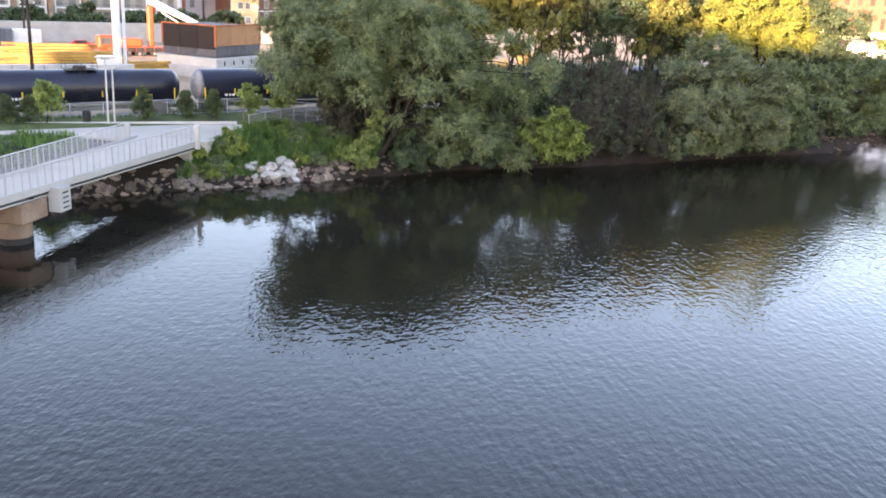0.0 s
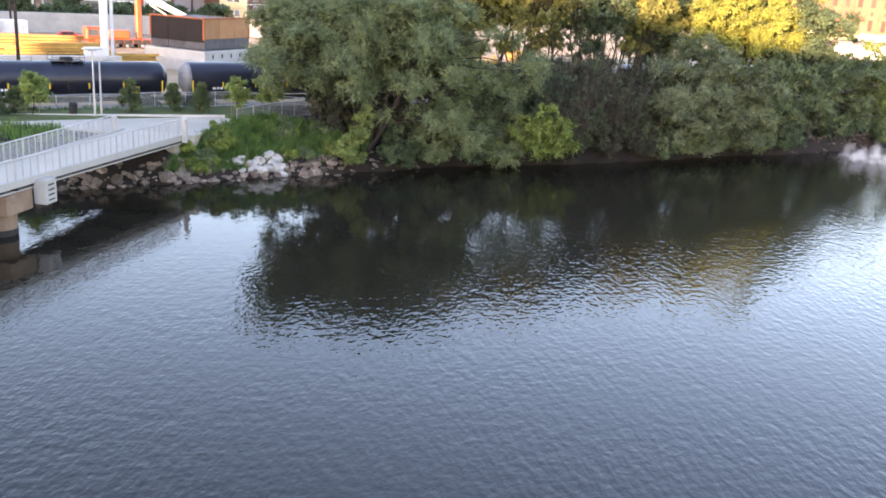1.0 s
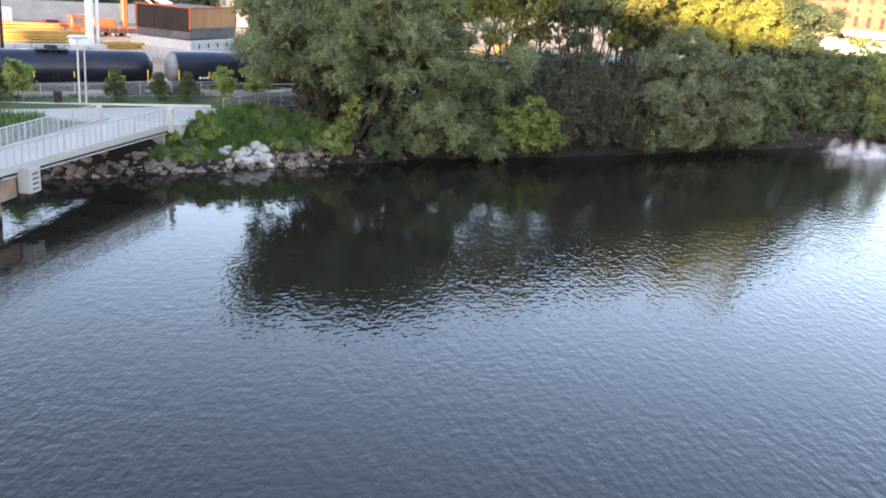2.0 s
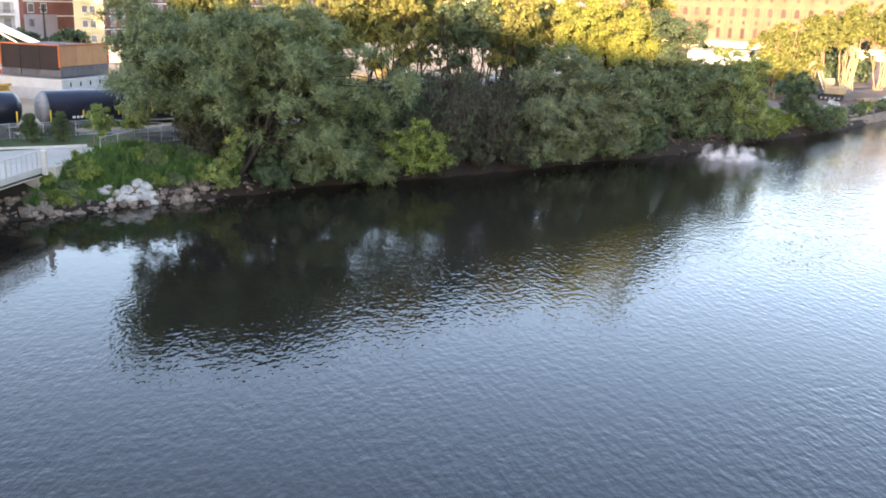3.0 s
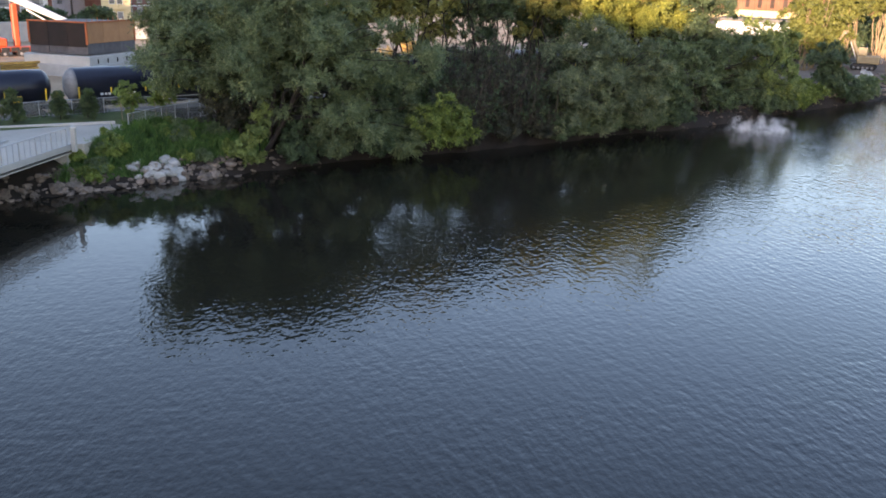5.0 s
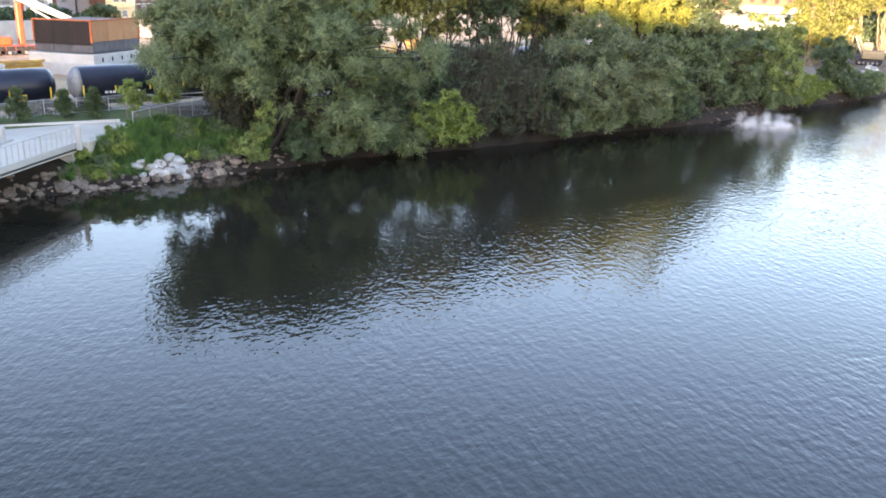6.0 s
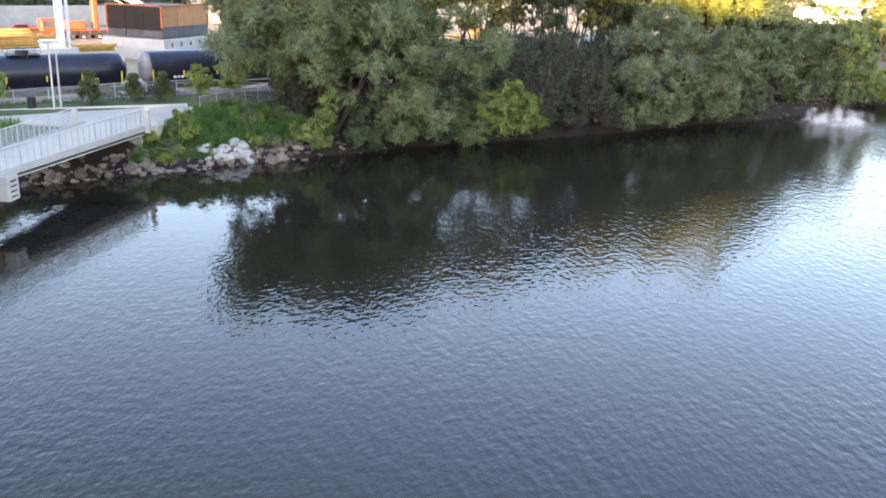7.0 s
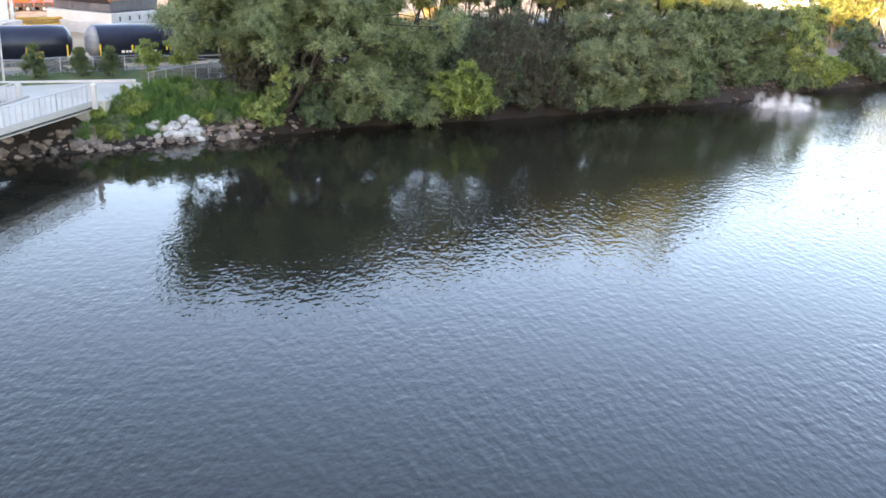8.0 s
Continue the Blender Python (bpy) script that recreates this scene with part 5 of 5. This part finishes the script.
for i, x in enumerate((-8, -1, 6, 14, 23, 31, 40, 48, 57)):
    tree("hedge_bush", (x, 170.5), [(0, 0, 2.6, 3.4, 1.6, 1.6), (2.2, 0, 3.4, 2.4, 1.5, 1.3 + 0.4 * (i % 3)), (-1.4, 0, 1.4, 3.0, 1.5, 1.4)], GREEN, 230 + i,
         "dark green bush on the slope below the apartments", trunks=3, girth=0.06, size=0.9, cover=0.35, length=0.85, aspect=0.6, limbs=10, category="bush", group="slope bushes", floor=0.2)

# ---- apartment houses ----


# Pale greys stand in for the sky that the panes reflect.
APT_GLASS = surface("sky_pale_glass", (0.13, 0.13, 0.13), (0.26, 0.25, 0.24), 0.9, 0.2, bump=0.0, fine=3, vary=0.45, spec=0.6)
TAUPE = surface("taupe_recess_shade", (0.36, 0.34, 0.31), (0.47, 0.45, 0.41), 0.3, 0.9, bump=0.05, fine=6, vary=0.1)
MAUVE = surface("mauve_render", (0.30, 0.27, 0.29), (0.39, 0.36, 0.38), 0.2, 0.9, bump=0.05, fine=6, vary=0.05)


def pane_mesh(w, h):
    return finish(slab(-w / 2, w / 2, -0.06, 0.06, 0, h), "window_pane")


def apartment_wing():
    """Pale four-storey front with balcony bays, brown piers and a hipped dark roof."""
    ob = holder("apartment_house", (-30, 222, 3.0))
    L, H_ = 95.6, 13.6
    wall_box(ob, "wall", 0, L, 0, 14, 0, H_, STUCCO, "pale plastered wall")
    bm = bmesh.new()
    v = [bm.verts.new(p) for p in ((-1, -0.8, H_), (L + 1, -0.8, H_), (L + 1, 14.8, H_), (-1, 14.8, H_), (4, 7, H_ + 5.6), (L + 1, 7, H_ + 5.6))]
    for f in ((0, 1, 5, 4), (2, 3, 4, 5), (3, 0, 4), (1, 2, 5), (0, 3, 2, 1)):
        bm.faces.new([v[i] for i in f])
    part("roof", bm, ROOFING, ob, "dark grey shingled roof")
    wall_box(ob, "fascia", -1, L + 1, -0.92, -0.8, H_ - 0.25, H_ + 0.12, WHITE_PAINT)
    small, big = pane_mesh(1.9, 0.9), pane_mesh(1.5, 2.2)
    balcony = finish(slab(-2.7, 2.7, -1.7, 0, -0.08, 0.24), "balcony_slab")
    bm = slab(-2.6, 2.6, -1.62, -1.57, 0.98, 1.04)
    for k in range(22):
        block(bm, -2.6 + k * 0.247 - 0.012, -2.6 + k * 0.247 + 0.012, -1.6, -1.575, 0.18, 0.98)
    rail = finish(bm, "balcony_rail")
    bm = bmesh.new()
    f = bm.faces.new([bm.verts.new((-0.5, py, pz)) for py, pz in ((0, 0), (-2.4, 0), (-2.4, 8.4), (-2.25, 9.3), (-1.8, 10.1), (-1.1, 10.7), (0, 11.0))])
    for v in (g for g in bmesh.ops.extrude_face_region(bm, geom=[f])["geom"] if isinstance(g, bmesh.types.BMVert)):
        v.co.x = 0.5
    pier = finish(bm, "curved_fin")
    post_ = finish(slab(-0.13, 0.13, -1.72, -1.5, 0, 6.9), "balcony_post")
    # The taupe panel lies flat on the wall; its darker colour imitates loggia shade.
    shade_panel, lamp = finish(slab(-2.75, 2.75, -0.05, 0.0, 0.2, 9.6), "balcony_recess"), finish(slab(-0.2, 0.2, -0.25, 0.0, 0, 0.35), "wall_vent")
    bay = 7.3
    for b in range(13):
        cx = 3.9 + b * bay
        attach("curved_fin", pier, BROWN_CONCRETE, ob, "brown fin with a curved top", at=pose(cx - 3.65, 0, 0))
        attach("balcony_recess", shade_panel, TAUPE, ob, "flat taupe panel, balcony shade put into its colour", at=pose(cx, 0, 0))
        attach("wall_vent", lamp, GREY_PANEL, ob, at=pose(cx, 0, 10.9))
        for dx in (-1.5, 1.5):
            attach("window_pane", small, APT_GLASS, ob, at=pose(cx + dx, 0, 11.2))
        for fl in range(3):
            for dx in (-1.55, 1.25):
                attach("window_pane", big, APT_GLASS, ob, at=pose(cx + dx, -0.06, fl * 3.4 + 0.5))
        for dx in (-2.6, 2.6):
            attach("balcony_post", post_, WHITE_PAINT, ob, at=pose(cx + dx, 0, 0))
        for fl in (1, 2):
            attach("balcony_slab", balcony, WHITE_PAINT, ob, at=pose(cx, 0, fl * 3.4))
            attach("balcony_rail", rail, DARK_STEEL, ob, "dark balcony rail", at=pose(cx, 0, fl * 3.4))
    return tagged(ob, "pale four-storey apartment house with balconies and dark roof", "apartment house")


def brick_wing():
    """Long red-brick wing with white courses that runs away downstream."""
    ob = holder("brick_apartment_house", (66.0, 221, 3.0), 31)
    L, H_ = 190.0, 14.2
    wall_box(ob, "wall", 0, L, 0, 14, 0, H_, BRICK_RED, "red brick wall")
    bm = bmesh.new()
    v = [bm.verts.new(p) for p in ((-1, -0.8, H_), (L + 1, -0.8, H_), (L + 1, 14.8, H_), (-1, 14.8, H_), (0, 7, H_ + 5.4), (L - 7, 7, H_ + 5.4))]
    for f in ((0, 1, 5, 4), (2, 3, 4, 5), (3, 0, 4), (1, 2, 5), (0, 3, 2, 1)):
        bm.faces.new([v[i] for i in f])
    part("roof", bm, ROOFING, ob, "dark grey shingled roof")
    wall_box(ob, "fascia", -1, L + 1, -0.92, -0.8, H_ - 0.25, H_ + 0.12, WHITE_PAINT)
    for z in (3.2, 6.5, 9.8):
        wall_box(ob, "stone_course", 0, L, -0.06, 0.0, z, z + 0.3, STUCCO)
    wall_box(ob, "lower_wall", 0.02, 10.5, -0.12, -0.0, 0, 7.0, MAUVE, "mauve rendered lower storeys")
    pane, trim = pane_mesh(1.6, 1.7), finish(slab(-1.05, 1.05, -0.03, 0.03, -0.3, 2.0), "window_surround")
    for k in range(46):
        if 2 <= k <= 4:
            continue
        for fl in range(4):
            attach("window_pane", pane, APT_GLASS, ob, at=pose(2.2 + k * 4.1, -0.06, fl * 3.3 + 1.0))
            if k < 24:
                attach("window_surround", trim, CONCRETE, ob, "pale window surround", at=pose(2.2 + k * 4.1, -0.04, fl * 3.3 + 1.0))
    return tagged(ob, "long red-brick apartment house with a dark roof", "apartment house")


def corner_pavilion():
    """Projecting bay with a hipped roof; its cream colours hold the evening sun that strikes it."""
    ob = holder("corner_pavilion", (75.7, 217.0, 3.0), -20)
    W_, D_, H_ = 6.4, 12.0, 14.4
    wall_box(ob, "wall", 0, W_, 0, D_, 0, H_, SUNLIT_STUCCO, "plastered wall, evening sun in its cream colour")
    bm = bmesh.new()
    v = [bm.verts.new(p) for p in ((-0.9, -0.9, H_), (W_ + 0.9, -0.9, H_), (W_ + 0.9, D_, H_), (-0.9, D_, H_), (3.6, 5.0, H_ + 4.8), (W_ + 2.4, 5.0, H_ + 4.8), (W_ + 2.4, D_, H_ + 4.8), (3.6, D_, H_ + 4.8))]
    for f in ((0, 1, 5, 4), (3, 0, 4, 7), (4, 5, 6, 7), (1, 2, 6, 5), (0, 3, 2, 1), (2, 3, 7, 6)):
        bm.faces.new([v[i] for i in f])
    part("roof", bm, SUNLIT_SHINGLE, ob, "grey shingled hipped roof, sunlight in its pale colour")
    wall_box(ob, "fascia", -1.0, W_ + 1.0, -1.0, -0.9, H_ - 0.35, H_ + 0.1, WHITE_PAINT)
    bm = bar((W_ + 0.2, -0.3, H_ + 0.3), (W_ + 2.0, 4.6, H_ + 4.9), 0.25)
    part("roof_valley", bm, GREY_PANEL, ob, "dark gutter up the roof")
    pane, slab_, frame_ = pane_mesh(1.1, 1.4), finish(slab(-1.9, 1.9, -0.7, 0, 0, 0.2), "balcony_slab"), finish(slab(-0.65, 0.65, -0.08, 0.02, -0.12, 1.55), "window_frame")
    for fl in range(4):
        for dx in (-0.85, 0.85):
            at = pose(W_ / 2 + dx, -0.03, fl * 3.3 + 1.3)
            attach("window_frame", frame_, WHITE_PAINT, ob, at=at)
            attach("window_pane", pane, APT_GLASS, ob, at=pose(0, -0.06, 0) @ at)
        if fl:
            attach("balcony_slab", slab_, SUNLIT_STUCCO, ob, at=pose(W_ / 2, 0, fl * 3.3))
    return tagged(ob, "corner pavilion with hipped roof, evening sun in its cream colours", "house")


# Lit copy of the grey shingles: sunlight is put into the pale colour.
SUNLIT_SHINGLE = surface("sunlit_shingles", (0.34, 0.29, 0.20), (0.43, 0.37, 0.26), 0.3, 0.9, bump=0.15, fine=8, vary=0.05)
apartment_wing()
brick_wing()
corner_pavilion()

# ---- old warehouse downstream ----


OLD_GLASS = surface("dusty_old_windows", (0.05, 0.035, 0.028), (0.10, 0.07, 0.052), 0.3, 0.35, bump=0.05, vary=0.3)


def warehouse():
    ob = holder("brick_warehouse", (306, 226, 3.0), -90)
    # local x runs towards the river, local y away downstream
    L, H_ = 150.0, 21.0
    wall_box(ob, "wall", 0, L, 0, 40, 0, H_, BRICK_ORANGE, "old orange brick wall")
    wall_box(ob, "cornice", -0.4, L + 0.4, -0.5, 0, H_ - 0.3, H_ + 0.5, CONCRETE)
    wall_box(ob, "string_course", 0, L, -0.2, 0, H_ - 5.2, H_ - 4.8, BRICK_ORANGE)
    wall_box(ob, "plinth", -0.3, L, -0.3, 0, 0, 3.6, SUNLIT_STUCCO)
    wall_box(ob, "annex", -34, 0, 8, 40, 0, H_ + 0.6, BRICK_ORANGE)
    wall_box(ob, "penthouse", 11, 34, 12, 34, H_, H_ + 5.0, BRICK_ORANGE, "brick penthouse")
    for k in range(3):
        wall_box(ob, "louvre", 12, 33, 11.7, 12, H_ + 0.8 + k * 1.3, H_ + 1.5 + k * 1.3, BRICK_RED)
    wall_box(ob, "roof_house", -32, -4, 14, 30, H_ + 0.6, H_ + 5.5, BRICK_ORANGE)
    wall_box(ob, "roof_house", 0, 9, 14, 30, H_, H_ + 4.0, BRICK_ORANGE)
    bm = slab(-0.9, 0.9, -0.1, 0.1, 0, 2.1)
    rod(bm, (0, -0.1, 2.1), (0, 0.1, 2.1), 0.9, sides=16)
    arch, small, tall = finish(bm, "arched_window"), pane_mesh(1.0, 1.3), pane_mesh(1.6, 3.8)
    for k in range(28):
        x = 4.0 + k * 5.1
        attach("window_pane", small, OLD_GLASS, ob, at=pose(x, -0.03, H_ - 3.3))
        attach("arched_window", arch, OLD_GLASS, ob, at=pose(x, -0.03, H_ - 8.4))
        attach("window_pane", small, OLD_GLASS, ob, at=pose(x, -0.03, H_ - 11.2))
        attach("window_pane", tall, OLD_GLASS, ob, at=pose(x, -0.03, H_ - 16.4))
        wall_box(ob, "pilaster", x - 2.9, x - 2.2, -0.18, 0, 3.6, H_ - 5.2, BRICK_ORANGE)
    return tagged(ob, "large old orange-brick warehouse with arched windows", "warehouse")


warehouse()
FAR_WALL = surface("grey_far_wall", (0.20, 0.20, 0.20), (0.28, 0.27, 0.27), 0.05, 0.9, bump=0.0, fine=2, vary=0.1)
shed = holder("white_shed", (208, 142, 2.9), -70)
wall_box(shed, "wall", 0, 20, 0, 12, 0, 3.6, WHITE_PAINT, "white sheet wall")
wall_box(shed, "roof", -0.5, 20.5, -0.6, 12.6, 3.6, 4.4, ROOFING)
for k in range(4):
    wall_box(shed, "door", 2 + k * 4.6, 4.6 + k * 4.6, -0.08, 0, 0, 2.6, HAZE_WALL)
tagged(shed, "long white shed with a flat grey roof", "shed")
for x, y, w, d, h, label in ((394, 400, 5, 5, 62, "pale grey distant concrete tower"), (464, 400, 4, 4, 62, "pale grey distant slender tower"), (559, 400, 4, 4, 60, "pale grey distant slender tower"), (372, 396, 8, 8, 30, "pale grey distant concrete block"), (470, 360, 60, 30, 17, "pale distant flat-roofed building"), (150, 420, 60, 20, 10, "pale distant low building")):
    b = holder("distant_building", (x, y, 3))
    wall_box(b, "wall", -w / 2, w / 2, -d / 2, d / 2, 0, h, FAR_WALL if w < 10 else HAZE_WALL)
    wall_box(b, "parapet", -w / 2 - 0.3, w / 2 + 0.3, -d / 2 - 0.3, d / 2 + 0.3, h, h + 0.8, FAR_WALL if w < 10 else HAZE_WALL)
    for k in range(int(h / 4)):
        wall_box(b, "window_band", -w / 2 + 1, w / 2 - 1, -d / 2 - 0.06, -d / 2, 2 + k * 4, 3.6 + k * 4, GREY_PANEL)
    tagged(b, label, "building", "distant buildings")

# ---- downstream bank ----
QUAY = surface("weathered_quay", (0.17, 0.14, 0.12), (0.31, 0.27, 0.235), 0.6, 0.9, bump=0.3, fine=8)
qw = part("quay_wall", flat([(133, 62.5), (152, 64.9), (200, 71.8), (200, 72.8), (152, 66.0), (133, 63.7)], -1.5, 1.3), QUAY, None)
tagged(qw, "low weathered concrete quay wall", "quay wall", kind="structure")


CREAM_PAINT = surface("faded_cream_paint", (0.20, 0.165, 0.10), (0.29, 0.245, 0.155), 0.8, 0.6, bump=0.06)


def excavator(x, y):
    ob = holder("excavator", (x, y, bank_height(x, y)), 112)
    for s in (-1, 1):
        track = part("track", slab(-2.0, 2.0, s * 1.25 - 0.32, s * 1.25 + 0.32, 0, 0.95, 0.28), DARK_STEEL, ob)
        for k in range(5):
            part("roller", bar((-1.4 + k * 0.7, s * 1.25 - 0.36, 0.35), (-1.4 + k * 0.7, s * 1.25 + 0.36, 0.35), 0.22, sides=12), GREY_PANEL, track)
    wall_box(ob, "house", -2.4, 1.2, -1.4, 1.4, 1.0, 2.3, CREAM_PAINT, "faded cream machine house", 0.15)
    wall_box(ob, "counterweight", -2.9, -2.42, -1.35, 1.35, 1.05, 2.0, GREY_PANEL, "", 0.15)
    cab = wall_box(ob, "cab", -0.2, 1.3, -1.4, -0.3, 2.3, 3.6, CREAM_PAINT, "", 0.1)
    wall_box(cab, "cab_window", 0.0, 1.1, -1.43, -1.39, 2.6, 3.4, GLASS_DARK)
    for name, a, b, r0, r1 in (("boom", (1.0, 0.3, 1.9), (2.6, 0.3, 5.6), 0.32, 0.28), ("boom", (2.6, 0.3, 5.6), (3.6, 0.3, 6.3), 0.28, 0.24), ("stick", (3.6, 0.3, 6.3), (5.4, 0.3, 2.6), 0.24, 0.18)):
        part(name, bar(a, b, r0, r1, 4), CREAM_PAINT, ob)
    part("ram", bar((1.3, 0.3, 1.6), (2.6, 0.3, 4.6), 0.12, 0.08, 8), GALV, ob)
    part("ram", bar((2.8, 0.3, 6.1), (4.2, 0.3, 5.6), 0.1, 0.07, 8), GALV, ob)
    bm = bmesh.new()
    f = bm.faces.new([bm.verts.new((px, -0.3, pz)) for px, pz in ((5.0, 2.7), (5.8, 2.5), (6.0, 1.7), (5.5, 1.2), (4.9, 1.5), (5.3, 1.9))])
    for v in (g for g in bmesh.ops.extrude_face_region(bm, geom=[f])["geom"] if isinstance(g, bmesh.types.BMVert)):
        v.co.y = 0.9
    part("bucket", bm, DARK_STEEL, ob)
    return tagged(ob, "faded cream tracked excavator on the downstream bank", "excavator")


excavator(154.5, 75.5)
logs = holder("log_pile", (161, 71.5, bank_height(161, 71.5)))
rng = np.random.default_rng(77)
for k in range(9):
    part("log", bar((-3 + rng.uniform(-0.4, 0.4), (k % 5) * 0.42, 0.2 + (k // 5) * 0.36), (3, (k % 5) * 0.42 + rng.uniform(-0.2, 0.2), 0.2 + (k // 5) * 0.36), 0.2, sides=9), PALE_BARK, logs)
tagged(logs, "pile of pale logs on the downstream bank", "log pile")

BLOCKS = ((166, 71.0, 2.4, 1.0), (170, 72.2, 1.6, 0.8), (146, 70.4, 1.4, 0.7), (149, 72.6, 1.1, 0.6), (140, 69.0, 1.2, 0.6))
for i, (x, y, w, h) in enumerate(BLOCKS):
    rubble = holder("concrete_rubble", (x, y, bank_height(x, y)), 37 * i)
    part("slab_piece", slab(-w / 2, w / 2, -w * 0.35, w * 0.35, -0.1, h * 0.6, 0.12), PALE_CONCRETE, rubble)
    part("slab_piece", slab(-w * 0.3, w * 0.45, -w * 0.3, w * 0.2, h * 0.6, h, 0.1), CONCRETE, rubble)
    tagged(rubble, "broken pale concrete slabs lying on the bank", "rubble", "bank rubble")
for i, (x, d, r) in enumerate(((122.0, 1.2, 1.2), (131.0, 1.4, 1.3), (136.0, 2.4, 1.0), (141.0, 1.0, 1.2), (148.0, 1.8, 1.0), (155.0, 1.0, 1.3), (128.0, 5.0, 1.4), (134.0, 6.5, 1.2))):
    tree("bank_weeds", (x, shore(x) + d), [(0, 0, r * 0.5, r * 1.4, r, r * 0.6), (r, 0.2, r * 0.35, r, r * 0.8, r * 0.4)], BUSH if i % 2 else SPRIG, 260 + i,
         "ragged green weeds on the downstream bank", trunks=3, girth=0.03, size=0.5, cover=0.3, length=0.3, limbs=8, category="weeds", group="downstream weeds", floor=-0.1, lobes=7)
